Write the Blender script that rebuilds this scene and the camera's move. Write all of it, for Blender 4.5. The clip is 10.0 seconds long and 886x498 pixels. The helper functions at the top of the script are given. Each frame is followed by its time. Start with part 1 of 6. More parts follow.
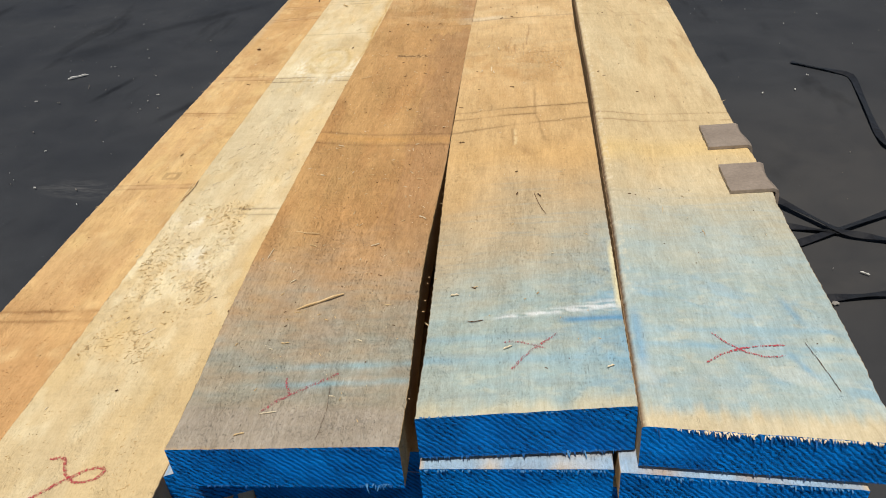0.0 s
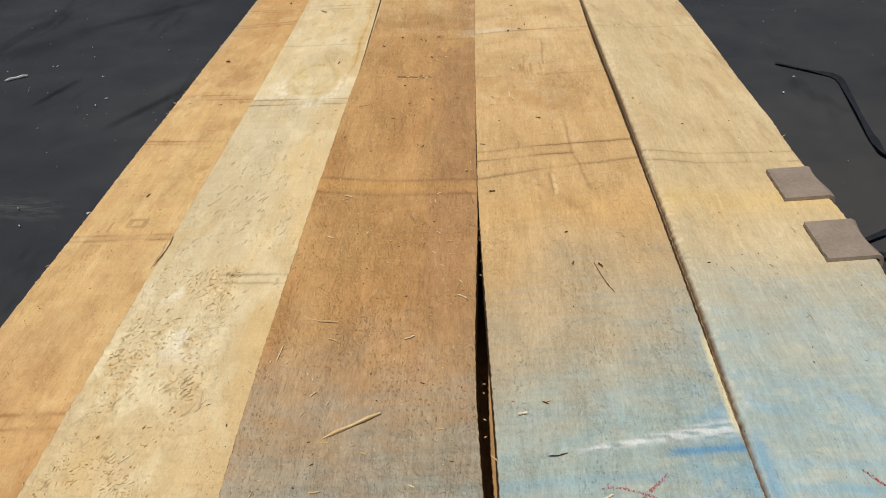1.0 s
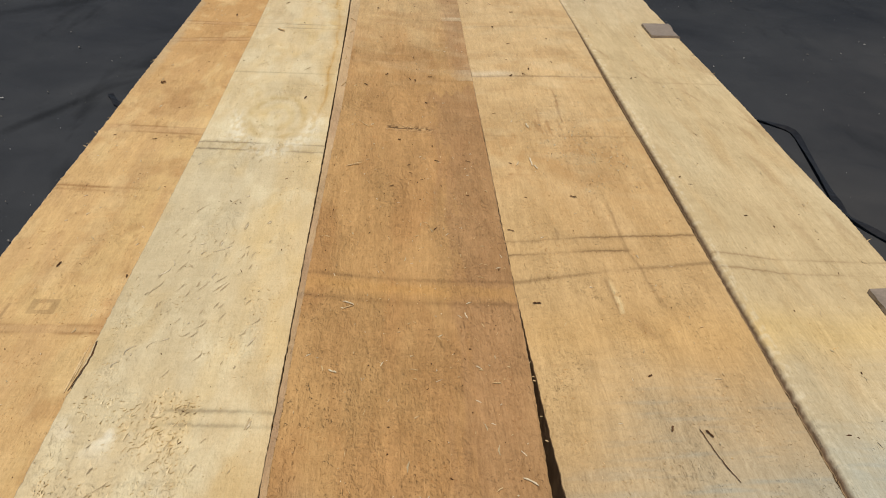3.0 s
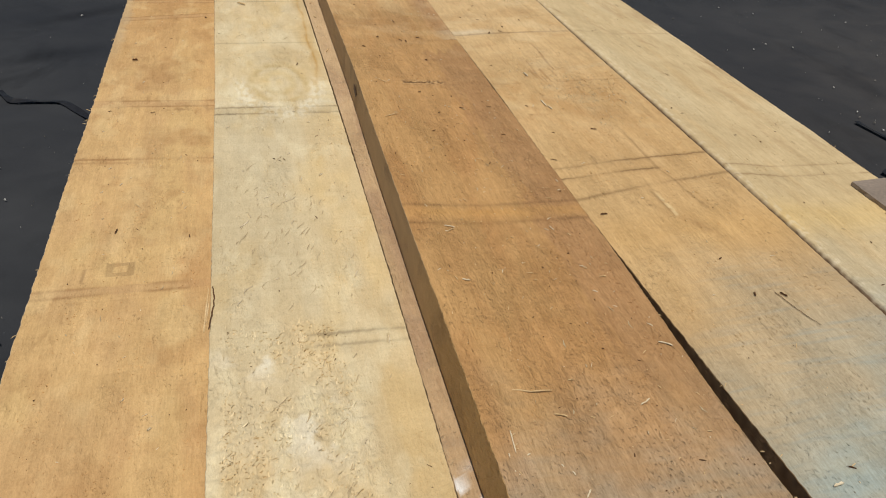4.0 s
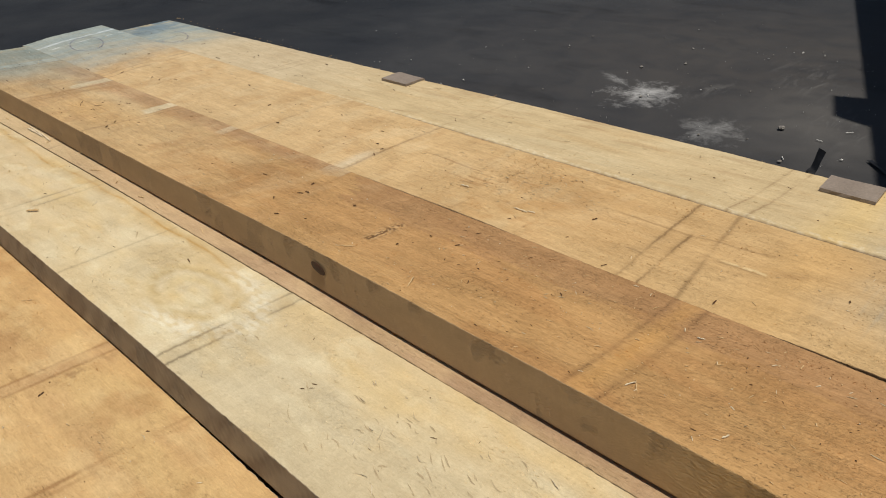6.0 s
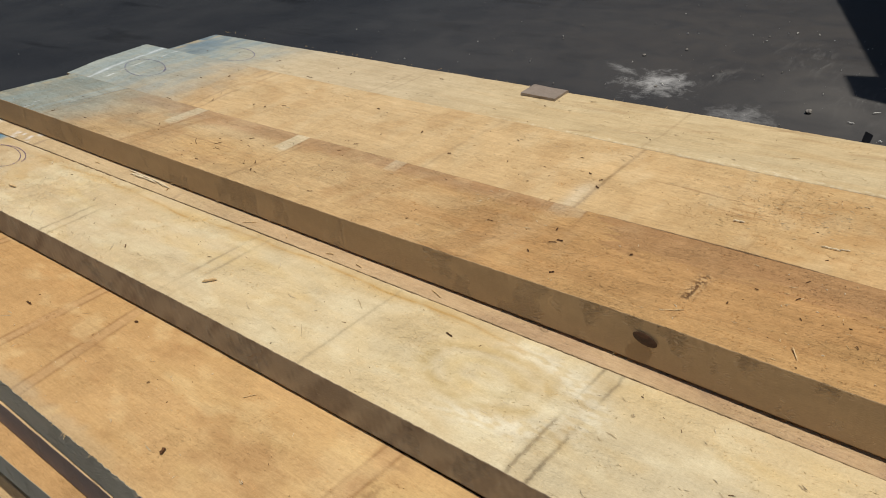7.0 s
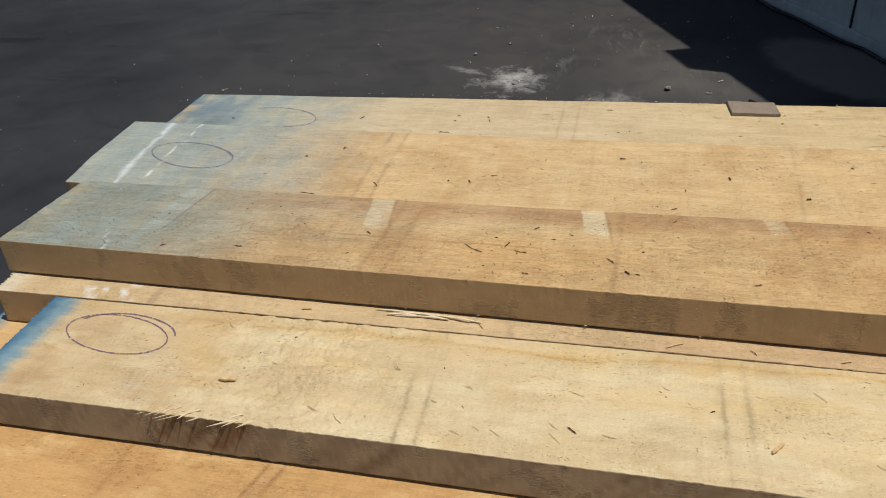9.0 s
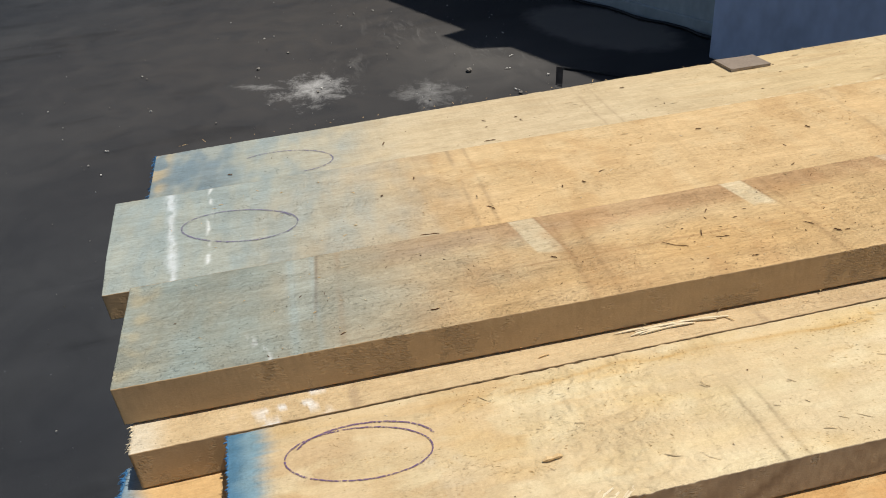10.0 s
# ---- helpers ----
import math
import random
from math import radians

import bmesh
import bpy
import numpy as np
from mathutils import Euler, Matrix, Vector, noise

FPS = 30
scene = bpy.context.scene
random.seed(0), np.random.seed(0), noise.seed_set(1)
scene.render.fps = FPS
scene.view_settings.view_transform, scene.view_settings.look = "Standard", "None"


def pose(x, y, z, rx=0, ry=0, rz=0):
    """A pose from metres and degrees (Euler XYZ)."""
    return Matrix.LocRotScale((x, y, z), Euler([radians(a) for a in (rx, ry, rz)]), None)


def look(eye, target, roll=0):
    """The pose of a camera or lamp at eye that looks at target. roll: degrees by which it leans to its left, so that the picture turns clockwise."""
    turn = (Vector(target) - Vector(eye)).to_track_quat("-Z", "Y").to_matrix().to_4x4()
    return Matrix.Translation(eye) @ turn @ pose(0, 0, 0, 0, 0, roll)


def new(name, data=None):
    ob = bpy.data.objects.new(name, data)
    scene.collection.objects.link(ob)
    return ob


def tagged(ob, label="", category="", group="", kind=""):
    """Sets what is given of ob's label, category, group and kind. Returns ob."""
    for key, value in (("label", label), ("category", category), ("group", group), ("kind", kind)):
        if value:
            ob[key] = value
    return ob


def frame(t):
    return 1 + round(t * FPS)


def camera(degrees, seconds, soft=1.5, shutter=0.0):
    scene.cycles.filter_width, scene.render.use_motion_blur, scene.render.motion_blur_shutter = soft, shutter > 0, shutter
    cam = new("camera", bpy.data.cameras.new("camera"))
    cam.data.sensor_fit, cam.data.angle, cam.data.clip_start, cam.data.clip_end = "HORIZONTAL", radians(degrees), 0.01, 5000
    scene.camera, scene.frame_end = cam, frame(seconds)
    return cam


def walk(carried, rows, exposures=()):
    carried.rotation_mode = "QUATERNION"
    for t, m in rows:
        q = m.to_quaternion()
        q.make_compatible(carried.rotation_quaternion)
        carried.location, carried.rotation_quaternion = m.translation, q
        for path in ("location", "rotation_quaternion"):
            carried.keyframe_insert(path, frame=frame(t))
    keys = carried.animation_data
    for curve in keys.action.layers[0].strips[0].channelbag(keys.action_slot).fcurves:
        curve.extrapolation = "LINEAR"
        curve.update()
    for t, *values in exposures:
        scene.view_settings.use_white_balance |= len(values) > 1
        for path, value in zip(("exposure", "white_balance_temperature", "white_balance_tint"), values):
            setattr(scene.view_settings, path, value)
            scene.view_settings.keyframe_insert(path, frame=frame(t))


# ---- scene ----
cam = camera(59.9, 10.0, soft=1.0)
PATH = [
    (0, (0.16, -0.624, 0.713), (-0.069, 1.03, -0.387), -5.2),
    (0.5, (0.049, -0.538, 0.718), (-0.115, 1.107, -0.408), -4.6),
    (1, (0.0, -0.341, 0.703), (-0.108, 1.302, -0.432), -3.8),
    (1.5, (-0.015, 0.038, 0.728), (-0.078, 1.689, -0.399), -2.8),
    (2, (-0.053, 0.22, 0.738), (-0.072, 1.88, -0.377), -1.2),
    (2.5, (-0.093, 0.231, 0.724), (-0.051, 1.896, -0.383), 0.9),
    (3, (-0.184, 0.027, 0.643), (-0.052, 1.684, -0.47), 3.6),
    (3.2, (-0.251, -0.089, 0.633), (-0.064, 1.554, -0.491), 4.4),
    (4.3, (-0.597, -0.061, 0.613), (0.017, 1.488, -0.493), 4.0),
    (4.5, (-0.64, -0.013, 0.618), (0.082, 1.503, -0.469), 3.0),
    (5, (-0.831, 0.015, 0.629), (0.172, 1.41, -0.393), -0.3),
    (5.2, (-0.908, 0.035, 0.65), (0.183, 1.379, -0.352), -1.4),
    (6.3, (-0.966, 0.634, 0.628), (0.279, 1.869, -0.335), -2.7),
    (6.5, (-1.005, 0.735, 0.625), (0.254, 1.943, -0.353), -3.1),
    (7, (-1.157, 1.066, 0.659), (0.173, 2.182, -0.334), -3.6),
    (7.5, (-1.198, 1.413, 0.662), (0.196, 2.441, -0.338), -3.8),
    (8, (-1.145, 1.808, 0.649), (0.306, 2.756, -0.349), -3.8),
    (8.5, (-1.196, 2.078, 0.652), (0.35, 2.84, -0.361), -3.1),
    (9, (-1.285, 2.394, 0.673), (0.373, 2.838, -0.355), -3.5),
    (9.5, (-1.237, 2.789, 0.674), (0.463, 2.92, -0.371), -4.9),
    (10, (-1.16, 3.16, 0.694), (0.51, 2.917, -0.379), -5.6),
]
STACK_TOP = 1.08  # height of the upper planks' faces over the ground; the path is given from there
EXPOSURES = [(0.0, 0.07), (0.5, -0.03), (1.0, -0.12), (1.5, -0.14), (2.5, -0.14), (3.0, -0.21), (4.5, -0.25), (5.0, -0.19), (7.0, -0.18), (8.5, -0.08), (9.0, -0.13), (9.5, -0.06), (10.0, 0.10)]
walk(cam, [(t, pose(0, 0, STACK_TOP) @ look(eye, target, roll)) for t, eye, target, roll in PATH], EXPOSURES)

# ---- sky and sun ----
SUN_WAY = Vector((-0.09, -0.30, 0.946)).normalized()
world = bpy.data.worlds.new("sky")
scene.world = world
world.use_nodes = True
wn = world.node_tree.nodes
sky = wn.new("ShaderNodeTexSky")
sky.sky_type, sky.sun_disc = "NISHITA", False
sky.sun_elevation = math.asin(SUN_WAY.z)
sky.sun_rotation = math.atan2(SUN_WAY.x, SUN_WAY.y)
world.node_tree.links.new(sky.outputs[0], wn["Background"].inputs[0])
wn["Background"].inputs[1].default_value = 0.062
sun = new("sun", bpy.data.lights.new("sun", "SUN"))
sun.data.energy, sun.data.angle, sun.data.color = 4.4, radians(0.53), (1.0, 0.95, 0.87)
sun.matrix_world = look((0, 0, 30), Vector((0, 0, 30)) - SUN_WAY)


# ---- small arithmetic ----
TURNS = 6.28318 * np.random.RandomState(7).rand(256 * 256)
SLOPE_X, SLOPE_Y = np.cos(TURNS), np.sin(TURNS)


def grain(x, y, seed=0):
    """Smooth gradient noise from 0 to 1."""
    x, y = np.asarray(x) + seed * 17.31, np.asarray(y) + seed * 5.77
    i, j = np.floor(x).astype(int), np.floor(y).astype(int)
    u, v = x - i, y - j

    def corner(p, q):
        at = ((i + p) & 255) * 256 + ((j + q) & 255)
        return SLOPE_X[at] * (u - p) + SLOPE_Y[at] * (v - q)
    s, t = u ** 3 * (u * (6 * u - 15) + 10), v ** 3 * (v * (6 * v - 15) + 10)
    top = corner(0, 0) * (1 - s) + corner(1, 0) * s
    return np.clip(0.5 + 0.85 * (top * (1 - t) + (corner(0, 1) * (1 - s) + corner(1, 1) * s) * t), 0, 1)


def clouds(x, y, seed=0, octaves=3):
    """Several octaves, each turned against the last, so that no lattice shows."""
    total, size = 0.0, 0.0
    for k in range(octaves):
        total = total + (grain(x, y, seed + 3 * k) - 0.5) / 1.6 ** k
        size += 1 / 1.6 ** (2 * k)
        x, y = 1.62 * x + 1.18 * y + 3.7, 1.62 * y - 1.18 * x + 1.3
    return np.clip(0.5 + 0.62 * total / size ** 0.5, 0, 1)


def ramp(x, a, b):
    s = np.clip((x - a) / (b - a), 0, 1)
    return s * s * (3 - 2 * s)


def lin(r, g, b, k=1.31):
    """A surface's own colour from an 8-bit sRGB colour under the noon sun."""
    c = np.array([r, g, b]) / 255.0
    return np.where(c <= 0.04045, c / 12.92, ((c + 0.055) / 1.055) ** 2.4) * np.array([0.985, 1.0, 1.06]) / k


def lay(colour, over, mask):
    m = np.clip(mask, 0, 1)[..., None]
    return colour * (1 - m) + np.asarray(over) * m


def sticker(x, y, at, slope, seed, x0=0.0, w=0.0019):
    """The line that a drying stick left: thin, frayed along the grain, coming and going, with a faint soft border."""
    d = y - slope * (x - x0) - at + 0.0035 * (clouds(x * 26, 0 * y, seed) - 0.5) + 0.003 * (grain(x * 170, y * 25, seed + 1) - 0.5)
    come = ramp(clouds(x * 7, 0 * y + at * 3, seed + 2, 2), 0.18, 0.62)
    return np.clip(np.exp(-(d / w) ** 2) * come + 0.26 * np.exp(-(d / (w + 0.0046)) ** 2) * (0.35 + come) * (0.5 + grain(x * 60, y * 30, seed + 3)), 0, 1)


def line(y, at, width):
    return np.exp(-((y - at) / width) ** 2)


# ---- materials ----
def node_material(name, roughness=0.8, specular=0.3):
    m = bpy.data.materials.new(name)
    m.use_nodes = True
    b = m.node_tree.nodes["Principled BSDF"]
    b.inputs["Roughness"].default_value = roughness
    b.inputs["Specular IOR Level"].default_value = specular
    return m, m.node_tree.nodes, m.node_tree.links, b


def stretch(nodes, links, scale, shift=True):
    """Object coordinates, scaled, and shifted for each object."""
    co = nodes.new("ShaderNodeTexCoord")
    mp = nodes.new("ShaderNodeMapping")
    mp.inputs["Scale"].default_value = scale
    if shift:
        info = nodes.new("ShaderNodeObjectInfo")
        mul = nodes.new("ShaderNodeMath")
        mul.operation = "MULTIPLY"
        mul.inputs[1].default_value = 37.0
        links.new(info.outputs["Random"], mul.inputs[0])
        links.new(mul.outputs[0], mp.inputs["Location"])
    links.new(co.outputs["Object"], mp.inputs["Vector"])
    return mp.outputs[0]


def noise_node(nodes, links, vector, scale=1.0, detail=3.0, rough=0.6, distort=0.0):
    n = nodes.new("ShaderNodeTexNoise")
    n.inputs["Scale"].default_value, n.inputs["Detail"].default_value = scale, detail
    n.inputs["Roughness"].default_value, n.inputs["Distortion"].default_value = rough, distort
    links.new(vector, n.inputs["Vector"])
    return n.outputs["Fac"]


def span(nodes, links, value, a, b, c, d):
    r = nodes.new("ShaderNodeMapRange")
    for key, v in zip(("From Min", "From Max", "To Min", "To Max"), (a, b, c, d)):
        r.inputs[key].default_value = v
    links.new(value, r.inputs["Value"])
    return r.outputs[0]


def times(nodes, links, a, b, kind="MULTIPLY"):
    m = nodes.new("ShaderNodeMath")
    m.operation = kind
    links.new(a, m.inputs[0])
    if isinstance(b, (int, float)):
        m.inputs[1].default_value = b
    else:
        links.new(b, m.inputs[1])
    return m.outputs[0]


def scaled(nodes, links, colour, factor):
    m = nodes.new("ShaderNodeVectorMath")
    m.operation = "SCALE"
    links.new(colour, m.inputs[0])
    links.new(factor, m.inputs["Scale"])
    return m.outputs[0]


def bump(nodes, links, bsdf, height, strength, distance):
    b = nodes.new("ShaderNodeBump")
    b.inputs["Strength"].default_value, b.inputs["Distance"].default_value = strength, distance
    links.new(height, b.inputs["Height"])
    links.new(b.outputs[0], bsdf.inputs["Normal"])


def sawn_wood(name, relief=1.0, tears=0.5, streaky=1.0, specks=0.655, rips=0.60, flaky=0.6):
    """Rough-sawn softwood: its tone comes with the plank; fibre, saw chatter, lifted flakes, nicks and fuzz from here."""
    m, nodes, links, b = node_material(name, 0.85, 0.18)
    tone = nodes.new("ShaderNodeAttribute")
    tone.attribute_name = "wood_tone"

    def field(scale, detail, rough, distort=0.0):
        return noise_node(nodes, links, stretch(nodes, links, scale), 1, detail, rough, distort)

    def mul(a, c, kind="MULTIPLY"):
        return times(nodes, links, a, c, kind)

    def fit_span(value, a, c, d, e):
        return span(nodes, links, value, a, c, d, e)
    worn = fit_span(field((17, 7, 17), 3, 0.55, 0.3), tears - 0.08, tears + 0.12, 0.35, 1.0)
    fibre = field((400, 40, 400), 2, 0.6, 0.4)
    streak = field((70, 6, 70), 4, 0.65, 0.9)
    tear = field((150, 85, 150), 3, 0.6, 0.15)
    flame = field((210, 27, 210), 3, 0.6, 1.6)
    bumps = field((330, 170, 330), 3, 0.6, 0.2)
    gouge = field((70, 34, 70), 2, 0.5, 0.5)
    fuzz = field((620, 420, 620), 2, 0.7)
    saw = field((16, 210, 16), 3, 0.65, 0.6)
    chatter = field((5, 75, 5), 3, 0.6, 0.5)
    mottle = field((34, 13, 34), 5, 0.66, 0.6)
    patch = field((9, 7, 9), 3, 0.55, 0.4)
    speck = field((240, 150, 240), 2, 0.5, 0.2)
    nick = mul(fit_span(speck, specks, specks + 0.08, 0.0, 0.12), worn)
    dash = field((260, 58, 260), 2, 0.5, 0.8)
    rip = mul(fit_span(dash, 0.60, 0.70, 0.0, 0.15), fit_span(field((14, 6, 14), 3, 0.6), rips, rips + 0.05, 0.0, 1.0))
    # lifted flakes: pale lip, dark nick beside it; their highlight and shadow also tint the colour
    flake = field((230, 120, 230), 2, 0.5, 0.25)
    crowd = fit_span(field((11, 6, 11), 3, 0.6, 0.5), flaky - 0.10, flaky + 0.06, 0.12, 1.0)
    lip = mul(fit_span(flake, 0.63, 0.74, 0.0, 1.0), crowd)
    hole = mul(fit_span(flake, 0.36, 0.26, 0.0, 1.0), crowd)
    low = mul(fit_span(tear, 0.40, 0.28, 0.0, 0.04), worn)
    high = mul(fit_span(tear, 0.60, 0.72, 0.0, 0.06), worn)
    f = mul(fit_span(fibre, 0.28, 0.72, 1 - 0.035 * streaky, 1 + 0.035 * streaky), fit_span(streak, 0.28, 0.72, 1 - 0.065 * streaky, 1 + 0.065 * streaky))
    f = mul(f, fit_span(fuzz, 0.25, 0.75, 0.94, 1.06))
    f = mul(f, fit_span(flame, 0.30, 0.70, 1 - 0.10 * streaky, 1 + 0.10 * streaky))
    f = mul(f, fit_span(bumps, 0.30, 0.70, 0.95, 1.05))
    f = mul(f, fit_span(mottle, 0.28, 0.72, 0.94, 1.06))
    f = mul(f, fit_span(saw, 0.3, 0.7, 0.985, 1.015))
    f = mul(f, fit_span(mul(chatter, fit_span(patch, 0.4, 0.6, 0.2, 1.0)), 0.1, 0.55, 1.04, 0.955))
    f = mul(f, fit_span(mul(low, nick, "MAXIMUM"), 0, 1, 1, 0))
    f = mul(f, mul(high, 1.0, "ADD"))
    f = mul(f, fit_span(rip, 0, 1, 1, 0))
    f = mul(f, fit_span(mul(lip, fit_span(hole, 0, 1, 0.0, -1.0), "ADD"), -1.0, 1.0, 0.95, 1.13))
    # darker fibre is redder, as resin and bark dust are
    hue = nodes.new("ShaderNodeCombineXYZ")
    links.new(f, hue.inputs[0])
    links.new(mul(f, 1.12, "POWER"), hue.inputs[1])
    links.new(mul(f, 1.32, "POWER"), hue.inputs[2])
    tint = nodes.new("ShaderNodeVectorMath")
    tint.operation = "MULTIPLY"
    links.new(tone.outputs["Color"], tint.inputs[0])
    links.new(hue.outputs[0], tint.inputs[1])
    links.new(tint.outputs[0], b.inputs["Base Color"])
    h = mul(mul(fibre, 0.08), mul(saw, 0.03), "ADD")
    h = mul(h, mul(chatter, 0.2), "ADD")
    h = mul(h, mul(flame, 0.30), "ADD")
    h = mul(h, mul(mul(bumps, worn), 0.85), "ADD")
    h = mul(h, mul(fuzz, 0.15), "ADD")
    h = mul(h, mul(mul(tear, worn), 1.2), "ADD")
    h = mul(h, mul(mul(gouge, worn), 1.0), "ADD")
    h = mul(h, mul(lip, 0.55), "ADD")
    h = mul(h, mul(hole, 0.35), "SUBTRACT")
    h = mul(h, mul(mul(nick, mul(rip, 2.0), "ADD"), 0.9), "SUBTRACT")
    bump(nodes, links, b, h, 1.0, 0.0022 * relief)
    return m


WOOD = sawn_wood("sawn_wood", 1.35, 0.50, 0.9, 0.66, 0.60, 0.56)
SMOOTH = sawn_wood("smoother_sawn_wood", 1.25, 0.56, 0.7, 0.67, 0.62, 0.60)
TORN = sawn_wood("torn_wood", 1.35, 0.57, 0.3, 0.73, 0.63, 0.64)
FINE = sawn_wood("finer_sawn_wood", 0.85, 0.58, 0.9, 0.67, 0.62, 0.60)
PITTED = sawn_wood("pitted_sawn_wood", 1.9, 0.47, 1.15, 0.67, 0.62, 0.52)


def flank_wood():
    """A plank's sawn flank: smooth, with upright columns of raised, combed fibre where the saw chattered."""
    m, nodes, links, b = node_material("sawn_flank", 0.88, 0.15)
    tone = nodes.new("ShaderNodeAttribute")
    tone.attribute_name = "wood_tone"
    comb = noise_node(nodes, links, stretch(nodes, links, (300, 120, 430)), 1, 2, 0.55, 1.0)
    column = noise_node(nodes, links, stretch(nodes, links, (3, 13, 9)), 1, 3, 0.6, 0.3)
    saw = noise_node(nodes, links, stretch(nodes, links, (60, 90, 60)), 1, 3, 0.6)
    fine = noise_node(nodes, links, stretch(nodes, links, (420, 230, 420)), 1, 3, 0.65)
    stain = noise_node(nodes, links, stretch(nodes, links, (8, 9, 22)), 1, 4, 0.6, 0.6)
    rough = span(nodes, links, column, 0.52, 0.60, 0.02, 1.0)
    f = times(nodes, links, span(nodes, links, fine, 0.25, 0.75, 0.94, 1.06), span(nodes, links, saw, 0.3, 0.7, 0.97, 1.03))
    f = times(nodes, links, f, span(nodes, links, stain, 0.3, 0.7, 0.93, 1.07))
    f = times(nodes, links, f, span(nodes, links, times(nodes, links, times(nodes, links, comb, -0.5, "ADD"), rough), -0.2, 0.2, 0.90, 1.12))
    links.new(scaled(nodes, links, tone.outputs["Color"], f), b.inputs["Base Color"])
    h = times(nodes, links, times(nodes, links, times(nodes, links, comb, -0.5, "ADD"), rough), 4.2)
    h = times(nodes, links, h, times(nodes, links, saw, 0.2), "ADD")
    bubble = noise_node(nodes, links, stretch(nodes, links, (170, 75, 190)), 1, 2, 0.55, 1.2)
    h = times(nodes, links, h, times(nodes, links, times(nodes, links, bubble, tone.outputs["Alpha"]), 4.6), "ADD")
    bump(nodes, links, b, times(nodes, links, h, times(nodes, links, fine, 0.25), "ADD"), 1.0, 0.0018)
    return m


FLANK = flank_wood()


def blotched(name, a, b2, scale, rough=0.8, spec=0.3, relief=0.3, distance=0.002, detail=4.0):
    m, nodes, links, b = node_material(name, rough, spec)
    n = noise_node(nodes, links, stretch(nodes, links, scale), 1, detail, 0.6)
    fine = noise_node(nodes, links, stretch(nodes, links, tuple(8 * s for s in scale)), 1, 2, 0.6)
    mix = nodes.new("ShaderNodeMix")
    mix.data_type = "RGBA"
    mix.inputs[6].default_value, mix.inputs[7].default_value = (*a, 1), (*b2, 1)
    links.new(span(nodes, links, n, 0.3, 0.7, 0, 1), mix.inputs[0])
    links.new(scaled(nodes, links, mix.outputs[2], span(nodes, links, fine, 0.3, 0.7, 0.88, 1.12)), b.inputs["Base Color"])
    bump(nodes, links, b, times(nodes, links, n, fine, "ADD"), relief, distance)
    return m


def painted_end_grain():
    """Thick blue end paint over sawn end grain: growth rings stand through, broken into dark open pores."""
    m, nodes, links, b = node_material("blue_end_paint", 0.6, 0.08)
    vec = stretch(nodes, links, (1, 1, 1))
    shift = nodes.new("ShaderNodeVectorMath")
    shift.operation = "ADD"
    shift.inputs[1].default_value = (0.06, 0, 0.19)
    links.new(vec, shift.inputs[0])
    rings = nodes.new("ShaderNodeTexWave")
    rings.wave_type, rings.rings_direction = "RINGS", "Y"
    rings.inputs["Scale"].default_value, rings.inputs["Distortion"].default_value = 44, 4.2
    rings.inputs["Detail"].default_value, rings.inputs["Detail Scale"].default_value = 3.0, 2.2
    links.new(shift.outputs[0], rings.inputs["Vector"])
    pore = noise_node(nodes, links, stretch(nodes, links, (330, 5, 470)), 1, 3, 0.65, 1.2)
    saw = noise_node(nodes, links, stretch(nodes, links, (150, 5, 620)), 1, 3, 0.7, 0.8)
    worn = noise_node(nodes, links, stretch(nodes, links, (14, 14, 14)), 1, 4, 0.6)
    clear = noise_node(nodes, links, stretch(nodes, links, (9, 9, 14)), 1, 2, 0.5)
    mix = nodes.new("ShaderNodeMix")
    mix.data_type = "RGBA"
    mix.inputs[6].default_value, mix.inputs[7].default_value = (0.0, 0.14, 0.50, 1), (0.0, 0.24, 0.78, 1)
    links.new(span(nodes, links, worn, 0.35, 0.65, 0, 1), mix.inputs[0])
    open_pore = times(nodes, links, span(nodes, links, pore, 0.52, 0.58, 0.0, 0.95), span(nodes, links, rings.outputs["Fac"], 0.25, 0.75, 1.0, 0.25))
    open_pore = times(nodes, links, open_pore, span(nodes, links, clear, 0.44, 0.56, 0.08, 1.0))
    patchy = noise_node(nodes, links, stretch(nodes, links, (11, 5, 17)), 1, 3, 0.6)
    lines = times(nodes, links, span(nodes, links, rings.outputs["Fac"], 0.1, 0.6, -0.42, 0.10), span(nodes, links, patchy, 0.36, 0.60, 0.1, 1.0))
    f = times(nodes, links, times(nodes, links, lines, 1.0, "ADD"), span(nodes, links, saw, 0.34, 0.64, 0.80, 1.18))
    f = times(nodes, links, f, span(nodes, links, open_pore, 0, 1, 1, 0))
    links.new(scaled(nodes, links, mix.outputs[2], f), b.inputs["Base Color"])
    h = times(nodes, links, times(nodes, links, rings.outputs["Fac"], 0.35), times(nodes, links, saw, 0.6), "ADD")
    bump(nodes, links, b, times(nodes, links, h, open_pore, "SUBTRACT"), 1.0, 0.0034)
    return m


BLUE = painted_end_grain()
DARK_BLUE = blotched("dark_blue_painted_fibre", (0.002, 0.03, 0.10), (0.005, 0.10, 0.30), (90, 90, 90))
BLUE_FRAY = blotched("blue_painted_fibre", (0.01, 0.10, 0.26), (0.08, 0.22, 0.38), (60, 60, 60))
GREY_END = blotched("weathered_end_grain", (0.20, 0.15, 0.10), (0.32, 0.25, 0.17), (90, 20, 240), 0.85, 0.2, 0.5)
SPLINTER = blotched("fresh_splinter", (0.50, 0.33, 0.15), (0.62, 0.45, 0.24), (90, 90, 90), 0.75)
PALE_CHIP = blotched("pale_chip", (0.58, 0.47, 0.30), (0.70, 0.60, 0.42), (90, 90, 90), 0.75)
